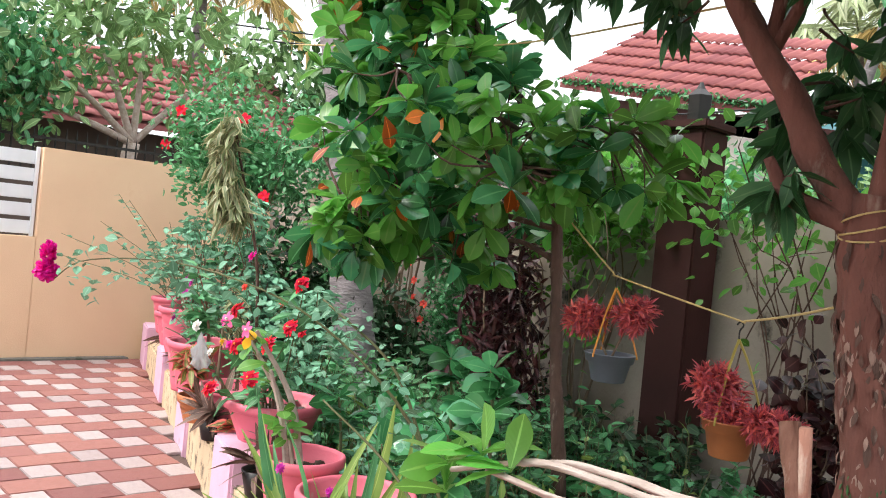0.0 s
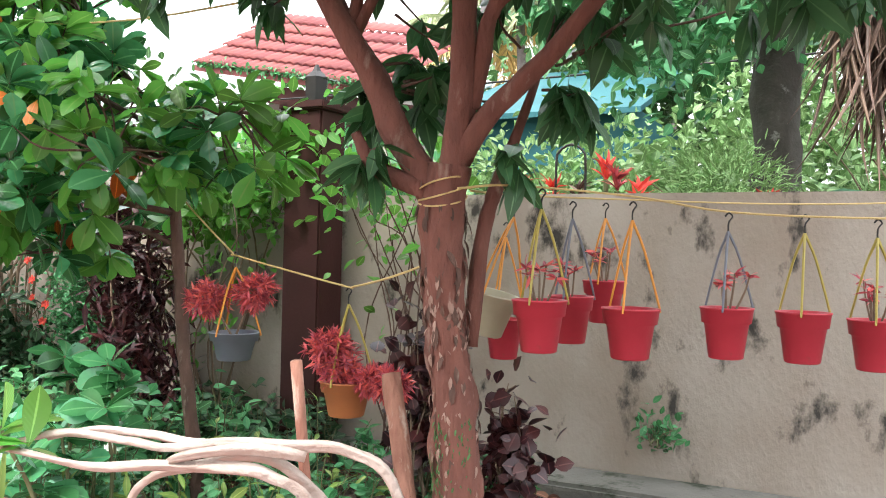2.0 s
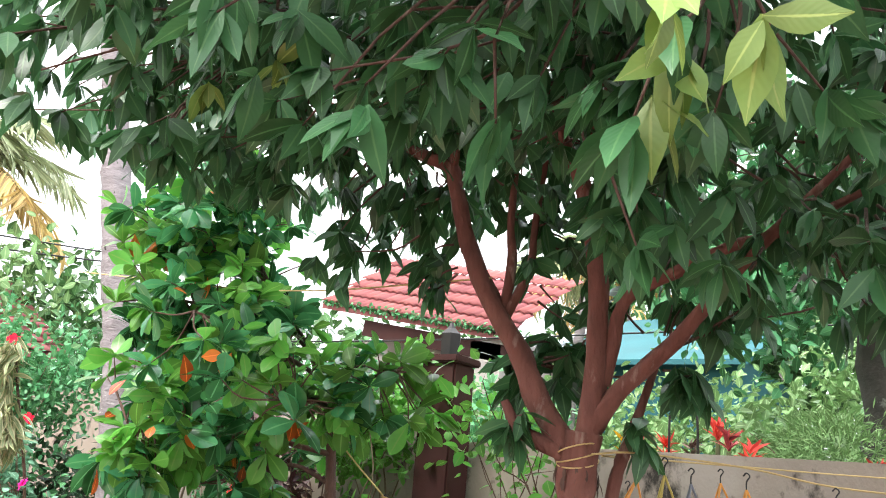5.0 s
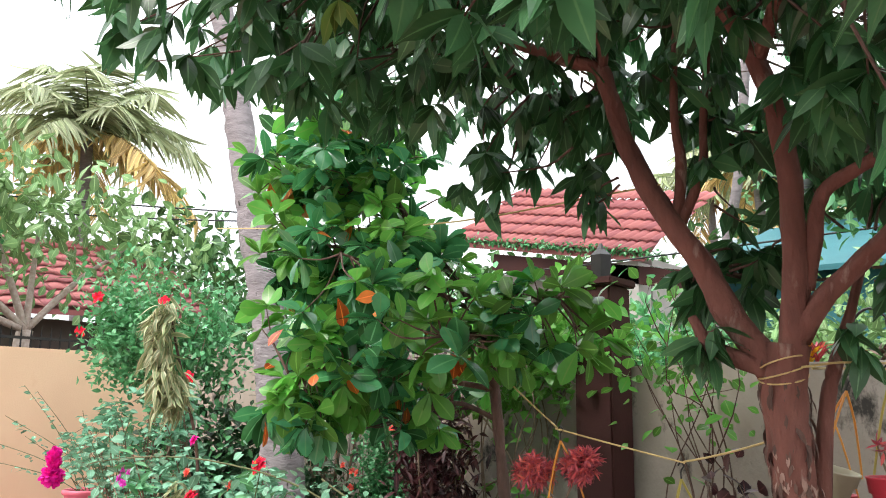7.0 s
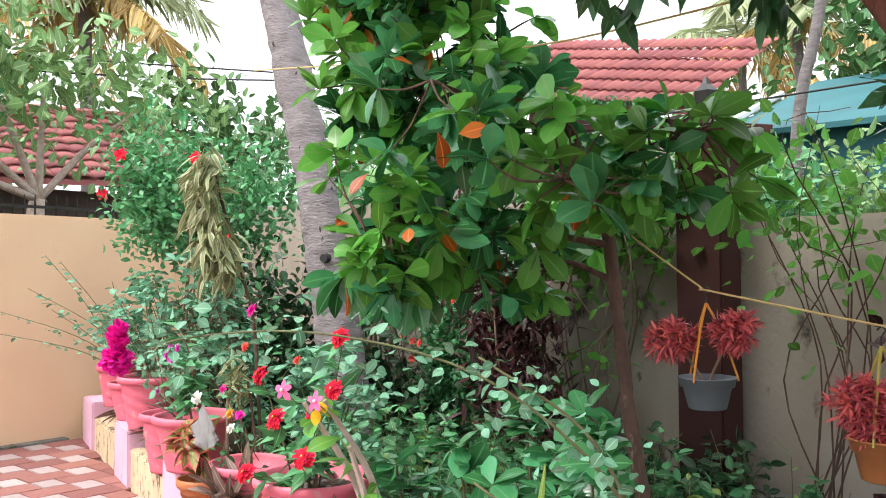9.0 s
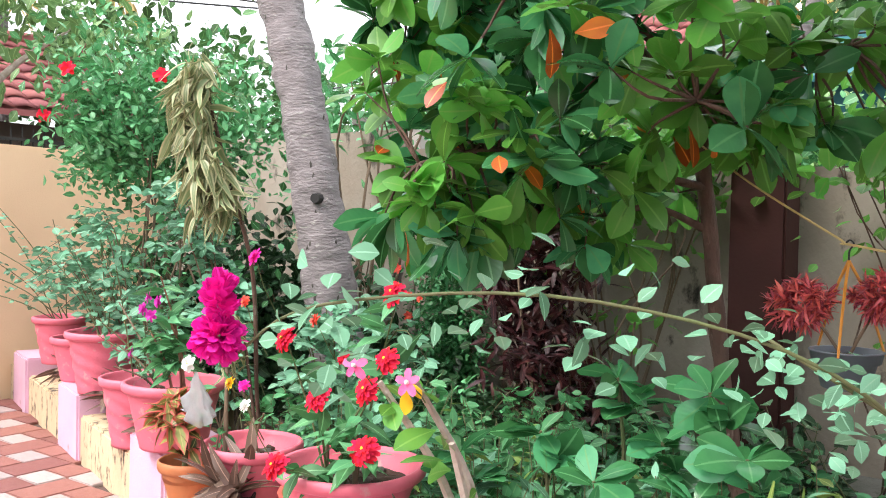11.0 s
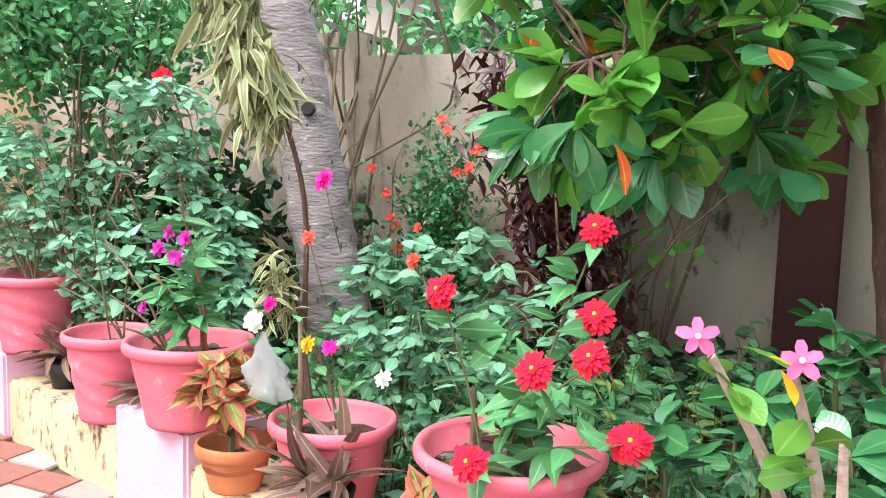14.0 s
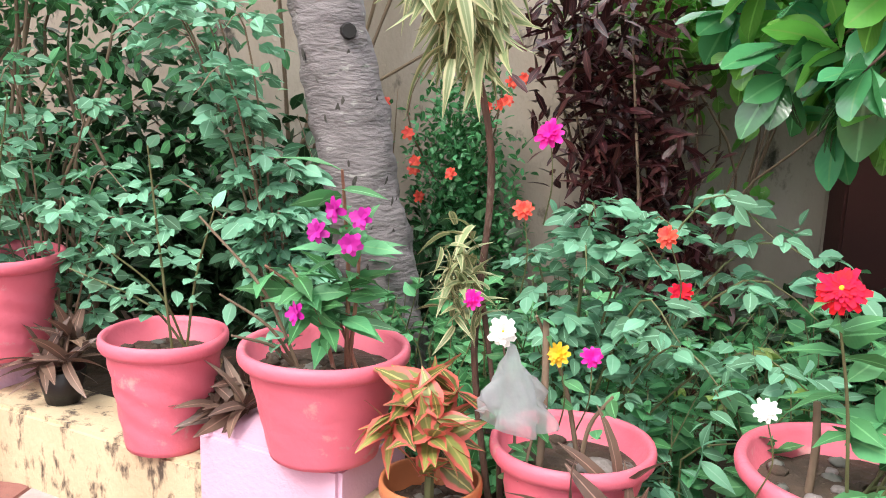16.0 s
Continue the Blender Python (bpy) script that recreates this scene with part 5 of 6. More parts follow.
pot_stone((-2.46, 3.12, 0.455), (0.055, 0.035, 0.03), "grey stone lying on the pot's soil")
for k in range(9):
    a = 2.4 * k
    pot_stone((-1.96 + 0.05 * math.sqrt(k) * math.cos(a), 3.03 + 0.05 * math.sqrt(k) * math.sin(a), 0.5), (0.013 + 0.005 * (k % 3), 0.012, 0.009), "small brown pebble in the wide pot")
for x, y, z0, z1 in ((-2.6, 3.1, 0.42, 0.79), (-1.9, 3.02, 0.48, 0.72), (-2.06, 3.06, 0.48, 0.68)):
    sk = root("garden_stake", (x, y, z0), "dry brown stick standing in a pot", "stick", "sticks in the pots")
    part("stick", tube([(0, 0, -0.03, 0.009), (0.006, 0, (z1 - z0) * 0.5, 0.0085), (0.0, 0.004, z1 - z0, 0.007)], 8, 4, 0.25, 3), M_DRYSTEM, sk, "", True)
# periwinkle with a plastic bag
potted("periwinkle", (-2.66, 3.14, 0.3), "white periwinkle beside the pots", [(-2.68, 3.02, 0.76), (-2.6, 3.1, 0.62)], M_DRYSTEM, OVATE, 0.055, L_SHRUB2, 10, 1.0, 0.004)
bloom((-2.68, 3.0, 0.79), 0.032, 9, 3, M_WHITEFL, "white periwinkle flower above the bag", centre=M_YELFL, way=(0.2, -0.9, 0.3))
bag = root("plastic_bag", (-2.66, 3.02, 0.56), "crumpled clear plastic bag tied on a stem", "plastic bag")
bm = lathe([(0.008, 0.2), (0.014, 0.19), (0.022, 0.17), (0.034, 0.145), (0.045, 0.115), (0.055, 0.085), (0.064, 0.055), (0.07, 0.03), (0.074, 0.01), (0.07, -0.01)], 44, 0.0, False)
for v in bm.verts:
    a = math.atan2(v.co.y, v.co.x)
    dn = (0.2 - v.co.z) / 0.2
    k = 1 + 0.18 * math.sin(5 * a + 9 * dn) * dn + 0.7 * noise.noise(v.co * 38)
    v.co.x, v.co.y = v.co.x * k + 0.05 * dn * dn * (v.co.x > 0) - 0.01 * dn, v.co.y * k * 0.6
    v.co.z += 0.03 * dn * math.sin(2 * a + 0.6) + 0.012 * noise.noise(v.co * 30)
bmesh.ops.scale(bm, vec=(0.72, 0.72, 0.8), verts=bm.verts)
bmesh.ops.translate(bm, vec=(0.0, 0.0, 0.04), verts=bm.verts)
part("film", bm, M_BAG, bag, "", True)
for x, y, z, r, m, l in ((-2.57, 3.1, 0.72, 0.028, M_YELFL, "small yellow flower among the pots"), (-2.77, 3.2, 0.8, 0.025, M_MAGFL, "small pink flower among the pots"), (-2.5, 3.1, 0.72, 0.025, M_MAGFL, "small pink flower among the pots"), (-2.62, 3.25, 1.17, 0.035, M_MAGFL, "pink zinnia flower among the pots"),
                         (-2.67, 3.25, 1.0, 0.025, M_CORFL, "small coral flower among the pots"), (-2.2, 2.85, 0.73, 0.024, M_WHITEFL, "small white flower among the pots"), (-2.35, 3.3, 0.95, 0.028, M_CORFL, "small coral flower among the pots"), (-0.95, 2.5, 0.55, 0.02, M_PURFL, "small purple globe flower among the pots"), (-0.8, 2.6, 0.5, 0.02, M_PURFL, "small purple globe flower among the pots"), (-2.3, 3.4, 0.8, 0.03, M_REDFL, "small red flower among the pots")):
    bloom((x, y, z), r, 9, 3, m, l, way=(0.3 * rng.normal(), -0.8, 0.45), stem=(0.03 * rng.normal(), 0.12, -0.22), width=0.8)
# aglaonema in its small pot
flower_pot((-2.84, 3.13, 0.252), 0.115, 0.14, "small orange terracotta pot between the pink pots", M_ORPOT)
ag = root("aglaonema", (-2.84, 3.11, 0.34), "aglaonema with coral and green leaves", "pot plant")
tp = blob_points((-0.01, -0.02, 0.2), (0.09, 0.07, 0.13), 19, 0.2)[0]
p, w, s = whorls(tp, unit(tp * np.array([1, 1, 0.3])) + np.array([0, -0.1, 0.8]), 6, 0.115, 0.75, 0.3, 0.05)
leaf_mesh("leaves", LANCE, p, w, s, L_AGLA, ag, width=1.5)
part("stem", tube([(0, 0, -0.02, 0.012), (0, 0, 0.2, 0.008)], 6, 3), M_STEM, ag)
ag2 = root("aglaonema", (-2.2, 2.98, 0.3), "aglaonema with coral and green leaves", "pot plant")
leaf_mesh("leaves", LANCE, *whorls(np.array([[0, -0.02, 0.06], [0.05, 0, 0.1]]), np.array([[0, -0.4, 1.0], [0.2, 0, 1]]), 7, 0.13, 0.7, 0.2), L_AGLA, ag2, width=1.5)
# dark strap-leaved oyster plants in the gaps
for x, y in ((-4.12, 3.66), (-3.45, 3.45), (-4.98, 3.92), (-2.45, 3.02), (-1.55, 2.78)):
    q = root("oyster_plant", (x, y, 0.252), "small black pot of purple-brown strap leaves", "pot plant", "oyster plants in the wall gaps")
    part("pot", lathe([(0.05, 0), (0.075, 0.11), (0.07, 0.11), (0.06, 0.09)], 18), M_BLACKMETAL, q, "", True)
    p, w, s = whorls(np.array([[0, 0, 0.12], [0.04, -0.03, 0.15], [-0.05, -0.02, 0.14], [0.02, 0.04, 0.19]]), np.array([[0, -0.2, 1.0], [0.3, -0.2, 1], [-0.3, -0.2, 1], [0.1, 0, 1]]), 10, 0.17, 0.62, 0.3)
    leaf_mesh("leaves", STRAP, p, w, s, L_BROWN, q, width=2.2)
# desert rose
dr = potted("desert_rose", (-1.22, 2.72, 0.45), "desert rose with a fleshy stem and pink flowers", [(-1.33, 2.58, 0.95), (-1.24, 2.6, 0.82), (-1.45, 2.6, 0.93)], M_PALEBARK, OBOVATE, 0.1, L_GLOSSY_LIT, 9, 1.0, 0.014)
for x, z in ((-1.31, 0.955), (-1.465, 0.975)):
    bloom((x, 2.53, z), 0.034, 5, 1, M_PINKFL, "pink and white desert rose flower", centre=M_WHITEFL, way=(0.1, -0.9, 0.2), stem=(0.01, 0.05, -0.05))
ol = root("old_leaf", (-1.36, 2.56, 0.95), "yellowing leaf on the desert rose", "leaf")
leaf_mesh("blade", OBOVATE, np.array([[0, 0, 0], [0.02, 0.0, -0.02]]), np.array([[0.9, -0.2, -0.1], [0.5, -0.5, -0.5]]), np.array([0.08, 0.06]), M_YELFL, ol)
# long arching rose shoot with its big magenta bloom
SH = [(-0.95, 1.73, 1.13, 0.0018), (-0.86, 1.8, 1.2, 0.002), (-0.6, 1.98, 1.21, 0.0024), (-0.35, 2.2, 1.1, 0.003), (-0.2, 2.45, 0.8, 0.005), (-0.15, 2.6, 0.3, 0.007), (-0.15, 2.62, 0.05, 0.007)]
rs = root("climbing_rose", (-0.15, 2.62, 0.08), "arching rose shoot with grey-green leaves", "shrub")
limbs(rs, [SH, [(-0.2, 2.45, 0.8, 0.005), (-0.3, 2.4, 1.0, 0.004), (-0.5, 2.3, 1.15, 0.003)], [(-0.18, 2.55, 0.5, 0.005), (-0.4, 2.5, 0.7, 0.004), (-0.6, 2.4, 0.85, 0.003)]], M_STEM, "shoot", 6, 0.1)
c = np.vstack([curve_points(SH, 7)[6:26:2, :3], curve_points([(-0.2, 2.45, 0.8, 0), (-0.3, 2.4, 1.0, 0), (-0.5, 2.3, 1.15, 0)], 4)[:, :3]])
p = np.repeat(c, 13, 0) + rng.normal(size=(len(c) * 13, 3)) * 0.04 + np.array([0, 0, -0.025])
leaf_mesh("leaves", OVATE, at_root(rs, p), rng.normal(size=p.shape) * np.array([1, 1, 0.5]) + np.array([0, -0.1, -0.2]), rng.uniform(0.022, 0.037, len(p)), L_ROSE, rs, width=1.35)
mg = root("rose_bloom", (-0.95, 1.72, 1.16), "large magenta double flower on a long shoot", "flower")
e, dd = blob_points((0, 0, 0), (0.028, 0.028, 0.026), 420, 0.2)
leaf_mesh("petal_ball", PETAL, e * 0.72, dd + 0.35 * rng.normal(size=e.shape), rng.uniform(0.012, 0.018, len(e)), M_MAGFL, mg, width=1.2)["kind"] = "stuff"
e, dd = blob_points((0.002, 0.0, 0.046), (0.013, 0.013, 0.026), 180, 0.2)
leaf_mesh("upper_petal_ball", PETAL, e, dd * 0.6 + np.array([0, 0, 0.6]), rng.uniform(0.012, 0.017, len(e)), M_MAGFL, mg, width=1.2)["kind"] = "stuff"
# strap-leaved lilies
for x, y, n in ((-0.84, 2.55, 9), (-0.68, 2.5, 11), (-0.52, 2.52, 9)):
    q = root("spider_lily", (x, y, 0.22), "clump of light green strap-leaved lily", "lily", "strap-leaved lilies on the planter wall")
    a = rng.uniform(0, 6.28, n)
    d = np.column_stack([np.cos(a) * 0.45, np.sin(a) * 0.45, np.full(n, 1.0)])
    for k in range(n):
        leaf_mesh("leaf", STRAP, np.array([[math.cos(a[k]), math.sin(a[k]), 0.0]]) * 0.03, d[k:k + 1] + 0.1 * rng.normal(size=(1, 3)), rng.uniform(0.34, 0.62, 1), L_YELLOWGREEN if k % 3 else L_SHRUB2, q, width=0.75)

# ---- beyond the walls ----
def tiled_roof(parent, a, b, c, d, nu, nv):
    """Rows of curved clay tiles on the slope a b (eave) to d c (ridge); each tile a part."""
    a, b, c, d = (np.array(q, float) for q in (a, b, c, d))
    part("roof_deck", _quad(a, b, c, d), M_ROOF, parent)
    u = (b - a) / nu
    v = (d - a) / nv
    n = unit(np.cross(u, v))
    verts, faces = [], []
    for i in range(5):
        s = i / 4
        h = 0.035 * math.sin(s * math.pi) + 0.012
        for t in (0.0, 1.12):
            verts.append(tuple(u * s * 0.96 + v * t + n * (h + 0.05 * (1.12 - t))))
    for i in range(4):
        faces.append((2 * i, 2 * i + 2, 2 * i + 3, 2 * i + 1))
    low = [tuple(np.array(verts[2 * i]) - n * 0.03) for i in range(5)]
    k = len(verts)
    verts += low
    faces += [(k + i, k + i + 1, 2 * i + 2, 2 * i) for i in range(4)]
    mesh = bpy.data.meshes.new("tile")
    mesh.from_pydata(verts, [], faces)
    mesh.materials.append(M_ROOF)
    mesh.shade_smooth()
    for i in range(nu):
        for j in range(nv):
            q = a + u * i + v * j
            t = new("tile", mesh)
            t.parent = parent
            t.matrix_basis = Matrix.Translation(tuple(q))


def _quad(a, b, c, d, lift=0.0):
    bm = bmesh.new()
    top = [bm.verts.new(tuple(q)) for q in (a, b, c, d)]
    low = [bm.verts.new((q[0], q[1], q[2] - 0.08)) for q in (a, b, c, d)]
    bm.faces.new(top)
    bm.faces.new(low[::-1])
    for i in range(4):
        bm.faces.new((top[i], low[i], low[(i + 1) % 4], top[(i + 1) % 4]))
    return bm


# neighbour's house with the red roof behind the back wall
ho = root("neighbour_house", (-5.75, 11.0, 0.12), "low house with a red clay tile roof", "house")
tiled_roof(ho, (-1.75, 0.0, 3.92), (1.75, 0.0, 3.3), (1.6, 1.3, 4.15), (-1.2, 1.3, 4.95), 24, 6)
part("fascia", box(-1.5, 2.1, 0.1, 0.14, 3.05, 3.3), M_BROWNPAINT, ho).matrix_basis = pose(0, 0, 0.12, 0, 10, 0)
part("wall", box(-1.4, 1.6, 0.5, 2.6, -0.1, 3.35), M_HOUSE, ho)
part("corner_pillar", box(1.1, 1.6, 0.1, 0.45, -0.1, 3.25), M_HOUSE, ho)
# dark panel on the wall front, in the wall colour that holds veranda shade
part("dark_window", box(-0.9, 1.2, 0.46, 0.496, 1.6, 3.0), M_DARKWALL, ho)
leaf_mesh("eave_moss", OVATE, np.column_stack([np.linspace(-1.7, 1.95, 700), rng.normal(size=700) * 0.05 - 0.02, 3.95 - 0.178 * (np.linspace(-1.7, 1.95, 700) + 1.7) + 0.03 * rng.normal(size=700)]), rng.normal(size=(700, 3)), np.full(700, 0.07), L_SHRUB2, ho, "green moss along the eave")["kind"] = "stuff"
sh = root("garden_shed", (-6.7, 9.0, 0.0), "small pale plastered outbuilding behind the wall", "shed")
part("wall", box(-0.5, 0.4, 0, 1.2, -0.05, 2.55, 0.01), M_HOUSE, sh)
part("roof", box(-0.6, 0.5, -0.1, 1.3, 2.55, 2.63, 0.01), M_CONC, sh)
# house beyond the cream wall
hb = root("neighbour_house", (-12.0, 6.0, 0.0), "house with a red tile roof beyond the road", "house")
tiled_roof(hb, (0, -3.2, 2.62), (0, 3.6, 2.95), (-2.0, 3.6, 4.3), (-2.0, -3.2, 3.9), 22, 8)
# house wall under the eave, its shade put into the colour
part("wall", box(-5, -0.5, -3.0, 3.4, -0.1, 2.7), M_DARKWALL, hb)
part("ridge_cap", tube([(-2.0, -3.2, 3.93, 0.1), (-2.0, 3.6, 4.33, 0.1)], 8, 4), M_ROOF, hb)
fe = root("spiked_fence", (-8.3, 4.0, 0.0), "black iron railing beyond the wall", "fence")
part("rail", box(-0.015, 0.015, -5, 4.5, 1.82, 1.85), M_BLACKMETAL, fe)
part("rail", box(-0.015, 0.015, -5, 4.5, 2.05, 2.08), M_BLACKMETAL, fe)
# the railing's base uses that shade-toned wall colour too
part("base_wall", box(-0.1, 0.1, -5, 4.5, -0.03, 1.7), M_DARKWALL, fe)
bar = tube([(0, 0, 1.7, 0.01), (0, 0, 2.1, 0.01), (0, 0, 2.2, 0.002)], 5, 1)
bm_mesh = bpy.data.meshes.new("bar")
bar.to_mesh(bm_mesh)
bar.free()
bm_mesh.materials.append(M_BLACKMETAL)
for k in range(86):
    b = new("bar", bm_mesh)
    b.parent = fe
    b.matrix_basis = Matrix.Translation((0, -4.95 + k * 0.11, 0))
# teal building
te = root("teal_building", (-1.6, 13.0, 0.0), "teal painted building behind the garden", "house")
part("wall", box(-2.6, 0.35, 0, 4, -0.1, 3.4), M_TEAL, te)
part("roof", _quad((-2.9, -0.3, 3.35), (0.5, -0.3, 3.35), (0.5, 4.2, 4.9), (-2.9, 4.2, 4.9)), M_TEAL, te, "teal metal sheet roof")
part("gable_edge", tube([(-2.95, -0.3, 3.4, 0.06), (-2.95, 2.5, 4.4, 0.06)], 6, 2), M_WHITE, te)


def leafy_tree(name, base, label, trunk, clumps, shape, size, mat, bark, per=40, width=1.0, r=0.0):
    t = root(name, base, label, "tree")
    limbs(t, [trunk], bark, "trunk", 14, 0.4)
    ends = []
    for cpt in clumps:
        e, _ = blob_points(cpt[:3], cpt[3:6], cpt[6], 0.4)
        ends.append(e)
        mid = np.array(trunk[-1][:3])
        limbs(t, [[(*mid, trunk[-1][3] * 0.6), (*((mid + np.array(cpt[:3])) / 2 + np.array([0, 0, 0.1])), trunk[-1][3] * 0.4), (*cpt[:3], 0.01)]], bark, "limb", 8, 0.2)
    e = np.vstack(ends)
    pos = np.repeat(e, per, 0) + rng.normal(size=(len(e) * per, 3)) * size * 1.6
    d = rng.normal(size=pos.shape) * 0.8 + np.array([0, 0, -0.3])
    leaf_mesh("crown", shape, at_root(t, pos), d, size * rng.uniform(0.6, 1.2, len(pos)), mat, t, width=width)
    return t


# dark-trunked tree behind the wall
leafy_tree("dark_barked_tree", (1.1, 7.5, 0.0), "large dark-barked tree behind the wall", [(1.1, 7.5, -0.05, 0.2), (1.08, 7.5, 1.5, 0.165), (1.08, 7.5, 2.6, 0.155), (1.15, 7.5, 3.6, 0.14)],
           [(0.3, 6.9, 3.0, 0.7, 0.6, 0.55, 60), (1.4, 6.8, 3.3, 0.8, 0.6, 0.5, 60), (-0.4, 7.3, 3.5, 0.7, 0.6, 0.5, 45), (0.6, 6.5, 2.75, 0.5, 0.4, 0.35, 30), (2.4, 7.0, 3.5, 0.8, 0.6, 0.7, 45), (1.0, 7.0, 4.1, 1.4, 1.0, 0.6, 90)],
           OVATE, 0.11, L_SHRUB, M_DARKBARK, 14)
# frangipani-like tree beyond the cream wall
leafy_tree("pale_barked_tree", (-8.9, 4.9, 0.0), "pale-barked spreading tree beyond the wall", [(-8.9, 4.9, 0.0, 0.12), (-8.9, 4.9, 1.6, 0.1), (-8.9, 4.95, 2.2, 0.08)],
           [(-8.7, 3.6, 3.0, 0.7, 0.6, 0.5, 34), (-8.9, 5.0, 3.6, 0.8, 0.8, 0.5, 40), (-8.9, 6.2, 3.4, 0.7, 0.7, 0.5, 26), (-8.6, 3.0, 2.5, 0.5, 0.5, 0.4, 30), (-9.0, 4.2, 3.9, 0.7, 0.7, 0.4, 30)], OBOVATE, 0.2, L_FARLIGHT, M_PALEBARK, 12, 0.9)
leafy_tree("dark_leaved_tree", (-8.3, 2.6, 0.0), "dark leafy tree beyond the slatted panel", [(-8.3, 2.6, 0, 0.1), (-8.3, 2.7, 1.8, 0.08)], [(-8.2, 2.9, 2.5, 0.5, 0.6, 0.4, 60), (-8.2, 3.5, 2.7, 0.4, 0.4, 0.3, 34), (-8.4, 2.8, 3.2, 0.5, 0.7, 0.4, 44)], OBOVATE, 0.13, L_SHRUB, M_DARKBARK, 14)
# far coconut palms
for (x, y, z, n, ln, lab) in ((-15.3, 8.5, 6.9, 26, 2.3, "far coconut palm with yellowing lower fronds"), (-6.5, 22.0, 7.6, 15, 2.4, "far coconut palm above the roofs"), (-9.5, 26.0, 8.2, 15, 2.6, "far coconut palm above the roofs"), (-3.0, 24.0, 8.0, 15, 2.6, "far coconut palm above the roofs")):
    pm = root("far_palm", (x, y, 0.0), lab, "palm tree", "far coconut palms")
    part("trunk", tube([(0.3, 0, 0, 0.16), (0.2, 0, z * 0.5, 0.13), (0, 0, z, 0.12)], 10, 8), M_PALMBARK, pm, "", True)
    palm_crown(pm, (0, 0, z), n, ln, L_PALM, L_PALMDRY)
sl = root("slender_palm_trunk", (-2.2, 9.3, 0.0), "slim pale palm trunk behind the wall", "palm tree")
part("trunk", tube([(-0.1, 0, 0, 0.08), (0.0, 0, 2.7, 0.06), (0.25, 0, 4.0, 0.055), (0.5, 0, 6.5, 0.05)], 10, 8), M_PALMBARK, sl, "", True)
# distant woods closing the view
def woods(label, boxes, mat, size, per):
    w0 = root("woods", (boxes[0][0], boxes[0][1], 0.0), label, "trees", kind="stuff")
    e = np.vstack([blob_points(b[:3], b[3:6], b[6], 0.55)[0] for b in boxes])
    pos = np.repeat(e, per, 0) + rng.normal(size=(len(e) * per, 3)) * size * 1.5
    leaf_mesh("foliage", OVATE, at_root(w0, pos), rng.normal(size=pos.shape), size * rng.uniform(0.6, 1.3, len(pos)), mat, w0)


woods("hazy distant trees behind the houses", [(-16, 14, 3.0, 3, 3, 2.6, 220), (-12, 16, 2.5, 3, 2, 2.6, 180), (-10, 18, 3, 3, 2, 2.8, 160), (-5, 20, 3.2, 4, 2, 3.2, 180), (-17, 4, 2.5, 1.5, 5, 2.0, 160), (-13.5, 9.8, 2.8, 1.2, 1.8, 2.2, 130)], L_FAR, 0.28, 10)
woods("tall dark trees behind the teal building", [(1.5, 17.5, 5.0, 5, 2, 3.4, 420), (-2.0, 18.5, 6, 2.5, 2, 2.4, 200), (7, 14, 4, 3, 3, 4.5, 320)], L_FAR, 0.3, 11)
woods("light green garden hedge beyond the wall", [(-0.8, 9.5, 1.6, 1.3, 0.7, 1.0, 240), (1.0, 10.0, 1.9, 1.5, 0.7, 1.6, 300), (3.2, 9.5, 2.0, 1.5, 0.8, 1.8, 220), (0.3, 8.0, 1.35, 1.0, 0.5, 0.7, 160), (-2.4, 9.6, 1.6, 1.0, 0.5, 1.0, 150), (-3.2, 8.3, 1.4, 1.0, 0.5, 0.8, 110)], L_FARLIGHT, 0.11, 14)
woods("leafy shrubs behind the back wall", [(-1.9, 6.6, 1.5, 0.9, 0.4, 0.7, 150), (-3.5, 6.8, 1.6, 0.9, 0.5, 0.8, 150), (-5.4, 6.6, 1.7, 1.0, 0.6, 1.0, 130)], L_SHRUB2, 0.1, 14)
rb = root("clipped_bush", (0.85, 6.7, 0.0), "pale fine-leaved rounded bush behind the wall", "shrub")
e, dd = blob_points((0, 0, 1.65), (0.42, 0.35, 0.36), 900, 0.6)
leaf_mesh("foliage", NARROW, np.repeat(e, 4, 0) + rng.normal(size=(3600, 3)) * 0.03, np.repeat(dd, 4, 0) + rng.normal(size=(3600, 3)) * 0.6, np.full(3600, 0.07), L_FARLIGHT, rb)
part("stem", tube([(0, 0, 0, 0.03), (0, 0, 1.5, 0.02)], 6, 2), M_DRYSTEM, rb)
for x, y, z, m in ((-0.25, 5.8, 1.68, M_YELFL), (-0.2, 5.82, 1.72, L_REDLEAF), (0.51, 5.8, 1.68, M_CORFL), (0.36, 5.9, 1.75, L_REDLEAF), (0.28, 5.95, 1.82, M_CORFL), (1.18, 5.8, 1.6, M_CORFL), (-0.05, 5.95, 1.7, M_CORFL), (0.1, 6.0, 1.7, L_BROWN)):
    q = root("bromeliad", (x, y, z - 0.1), "bright bromeliad rosette behind the wall", "bromeliad", "bromeliads behind the wall")
    part("stalk", tube([(0, 0, -z + 0.12, 0.02), (0, 0, 0.02, 0.015)], 6, 2), M_STEM, q)
    leaf_mesh("leaves", STRAP, *whorls(np.array([[0, 0, 0.04], [0, 0, 0.1]]), np.array([[0, 0, 1.0], [0.1, 0, 1.0]]), 12, 0.115, 0.45, 0.12), m, q, width=2.0)
wa = root("wire_hoop", (0.08, 5.9, 1.2), "black wire hoop behind the wall", "hoop")
part("wire", tube([(-0.09, 0, 0, 0.008), (-0.09, 0, 0.6, 0.008)] + [(-0.09 * math.cos(a), 0, 0.65 + 0.1 * math.sin(a), 0.008) for a in (0.6, 1.57, 2.5)] + [(0.09, 0, 0.6, 0.008), (0.09, 0, 0, 0.008)], 6, 3), M_BLACKMETAL, wa)
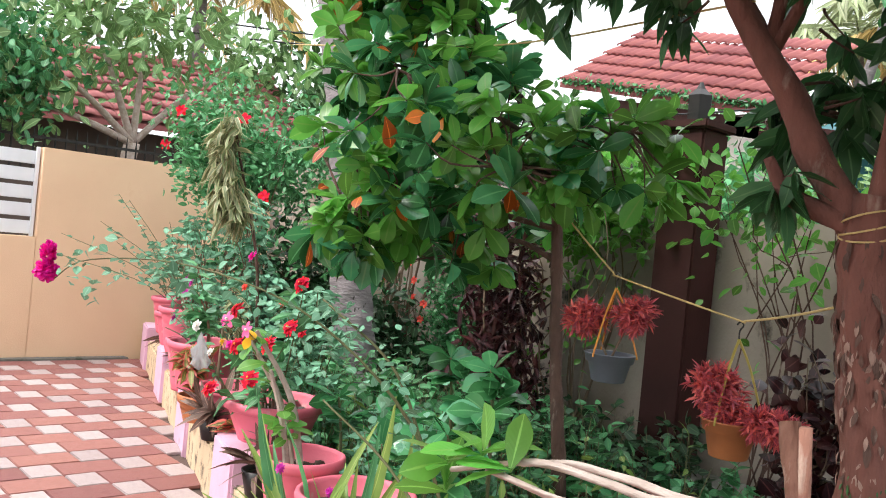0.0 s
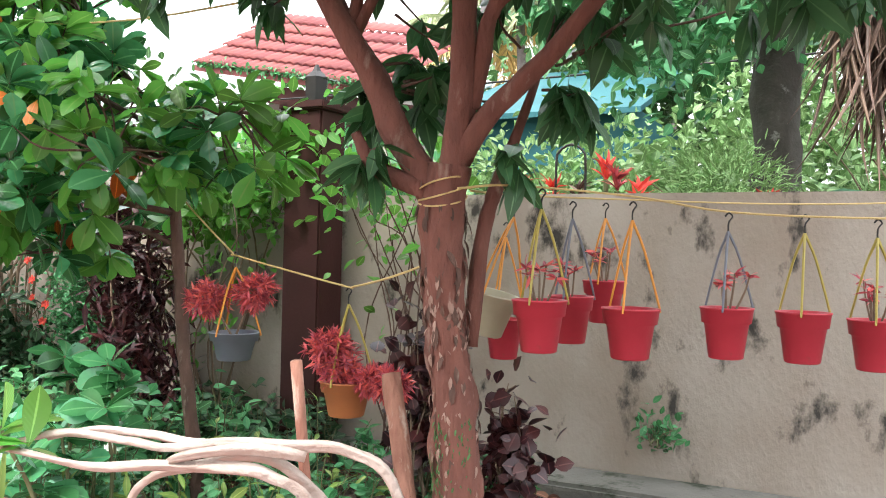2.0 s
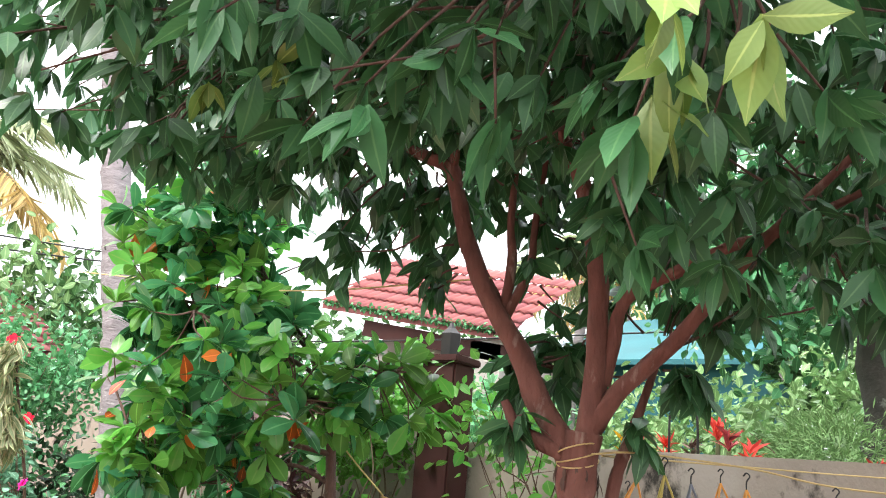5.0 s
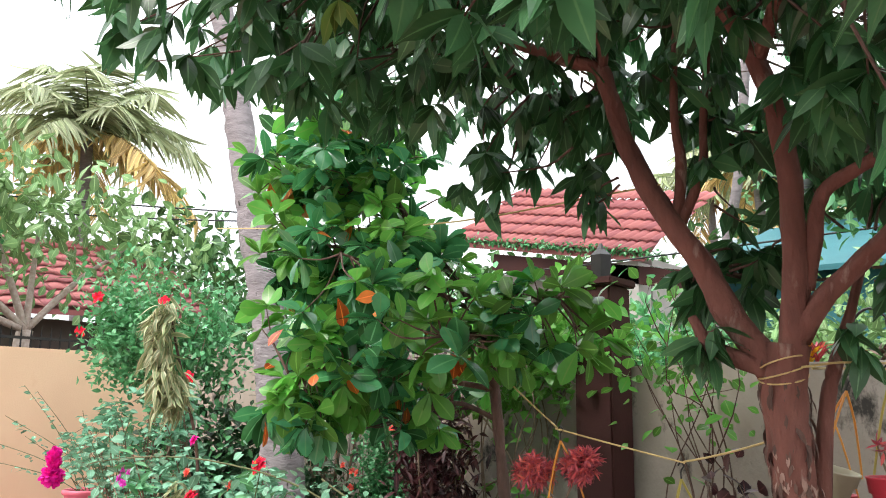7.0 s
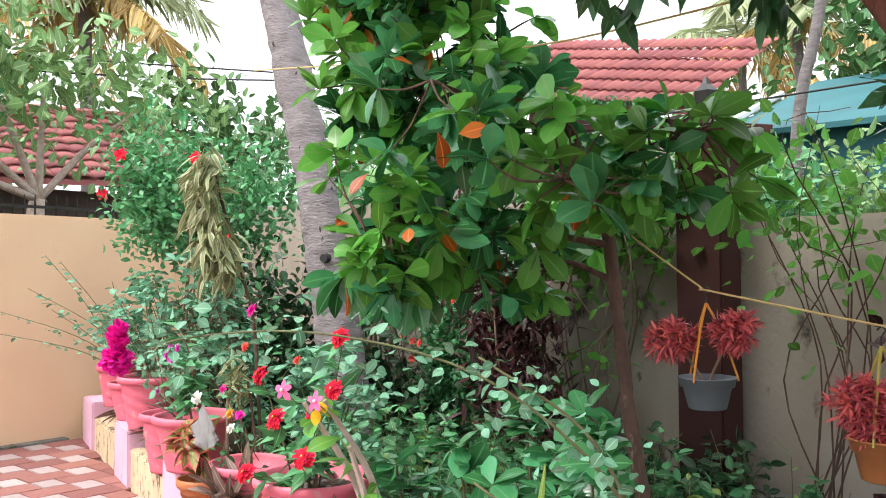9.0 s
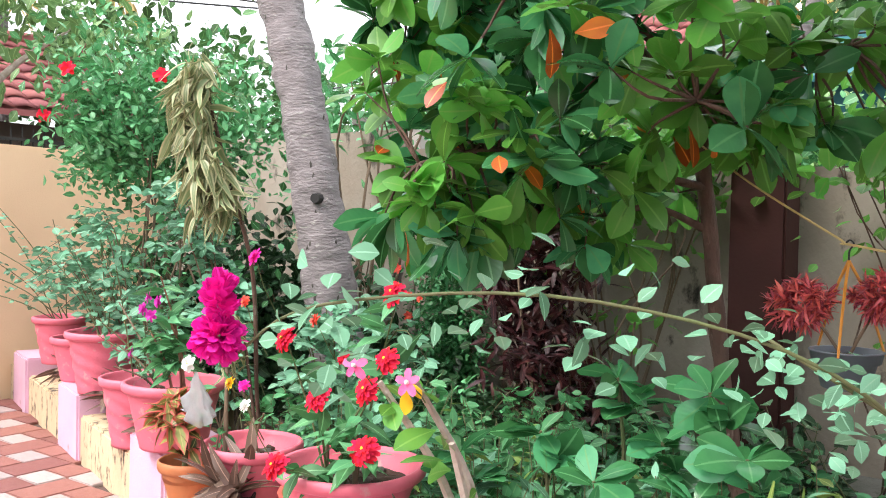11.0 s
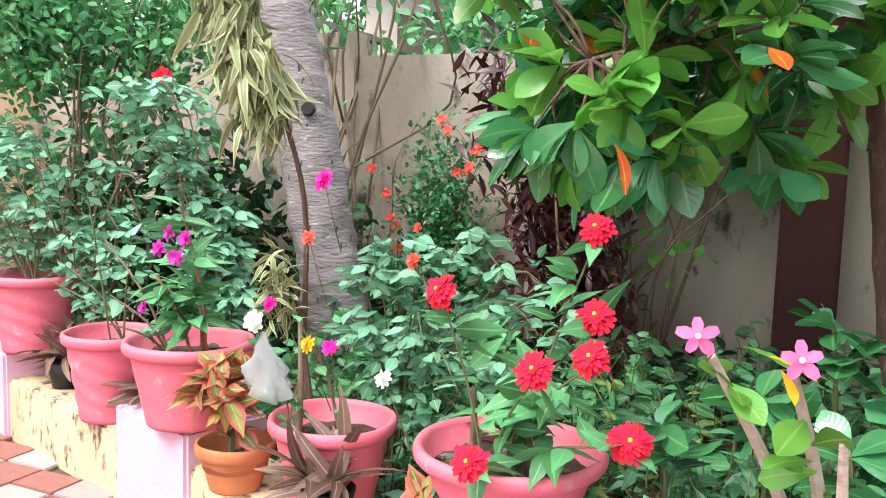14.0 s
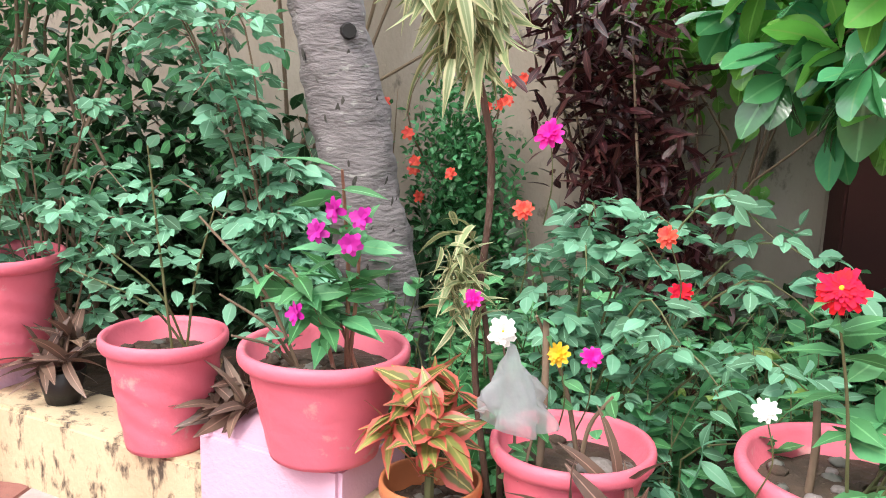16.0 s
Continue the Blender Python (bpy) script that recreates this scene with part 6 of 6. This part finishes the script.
bl = root("banana_leaf", (1.5, 5.9, 1.2), "broad blue-green banana leaf over the wall", "plant")
leaf_mesh("blade", OVATE, np.array([[-0.2, 0, 0.35], [0.1, 0.1, 0.3], [0.4, 0, 0.35]]), np.array([[1, -0.1, 0.25], [1, 0.1, 0.1], [1, 0, 0.1]]), np.array([0.55, 0.6, 0.6]), L_ROSE, bl, width=0.9)
part("stem", tube([(0.1, 0, -1.2, 0.03), (0.0, 0, 0.35, 0.02)], 6, 3), M_STEM, bl)
hf = root("hanging_dry_frond", (1.75, 6.9, 2.0), "dry brown palm frond hanging beside the trunk", "frond")
n = 260
p = np.column_stack([rng.normal(size=n) * 0.13, rng.normal(size=n) * 0.08, rng.uniform(0.6, 1.3, n)])
leaf_mesh("leaflets", STRAP, p, rng.normal(size=(n, 3)) * 0.12 + np.array([0, 0, -1.0]), rng.uniform(0.5, 0.9, n), L_BROWN, hf, width=0.35)["kind"] = "stuff"
part("rib", tube([(0, 0, 1.9, 0.02), (0, 0, 0.9, 0.015), (0.02, 0, 0.2, 0.006)], 6, 4), M_DRYSTEM, hf)
for pts in ([(-9, 2.0, 3.35), (-9, 4.1, 3.55), (-9, 6.6, 3.85), (-9, 9.5, 4.3)], [(-9.4, 2.0, 3.6), (-9.4, 5, 3.9), (-9.4, 9.5, 4.45)]):
    rope(pts, 0.012, "black overhead cable beyond the wall", M_BLACKMETAL)
rope([(-8, 9.0, 3.05), (-3.5, 9.0, 3.0), (3, 9.0, 3.1)], 0.01, "black overhead cable behind the garden", M_BLACKMETAL)

shrub("garden_shrub", (0.2, 7.6, 0.0), "light green leafy shrub beyond the wall", [(-0.9, 7.6, 1.7, 0.6, 0.4, 0.7, 60), (0.3, 7.7, 1.5, 0.7, 0.4, 0.7, 60)], OVATE, 0.1, L_FARLIGHT, M_DRYSTEM, 16, 0.012)
shrub("garden_shrub", (2.2, 8.2, 0.0), "light green leafy shrub beyond the wall", [(1.6, 8.2, 1.6, 0.8, 0.4, 0.9, 70), (2.8, 8.3, 1.7, 0.8, 0.4, 1.0, 60)], OVATE, 0.11, L_FARLIGHT, M_DRYSTEM, 16, 0.012)

# ---- pavers, last ----
pv = tagged(part("pavement", box(-6.27, 3.2, -3.0, 4.2, -0.05, -0.012), M_JOINT), "red and pale interlocking concrete pavers", "pavement", kind="structure")
U = 0.155
meshes = {}
for kind, ln, mat in (("white", 1, M_PAVE_WHITE), ("red", 2, M_PAVE_RED), ("half", 1, M_PAVE_RED)):
    bm = box(0.003, 0.207, 0.003, ln * U - 0.003, -0.012, 0.006, 0.004)
    me = bpy.data.meshes.new("paver")
    bm.to_mesh(me)
    bm.free()
    me.materials.append(mat)
    meshes[kind] = me
W = 0.21
rest = bmesh.new()
for i in range(42):
    x = -6.27 + W * i
    limit = A0.y + (x + W / 2 - A0.x) * (D2.y / D2.x) + 0.06
    y = limit - 3.6 - (limit - 3.6 - U * (i % 3)) % (3 * U)
    while y < limit:
        for kind, ln in (("white", 1), ("red", 2)):
            whole = y + ln * U < limit
            if whole or y + U < limit + 0.05:
                if x < -2.3 and y > limit - 2.0:
                    t = new("paver", meshes[kind if whole else "half"])
                    t.parent = pv
                    t.matrix_basis = pose(x, y, 0.001 * rng.random(), 0.3 * rng.normal(), 0.3 * rng.normal(), 0.3 * rng.normal())
                else:
                    cube = bmesh.ops.create_cube(rest, size=1.0, matrix=Matrix.Translation((x + W / 2, y + ln * U / 2, -0.003)) @ Matrix.Diagonal((W - 0.006, ln * U - 0.006, 0.018, 1)))
                    for f in {f for v in cube["verts"] for f in v.link_faces}:
                        f.material_index = int(kind == "red")
            y += ln * U
far = part("far_pavers", rest, M_PAVE_WHITE, pv)
far.data.materials.append(M_PAVE_RED)
tagged(far, kind="stuff")
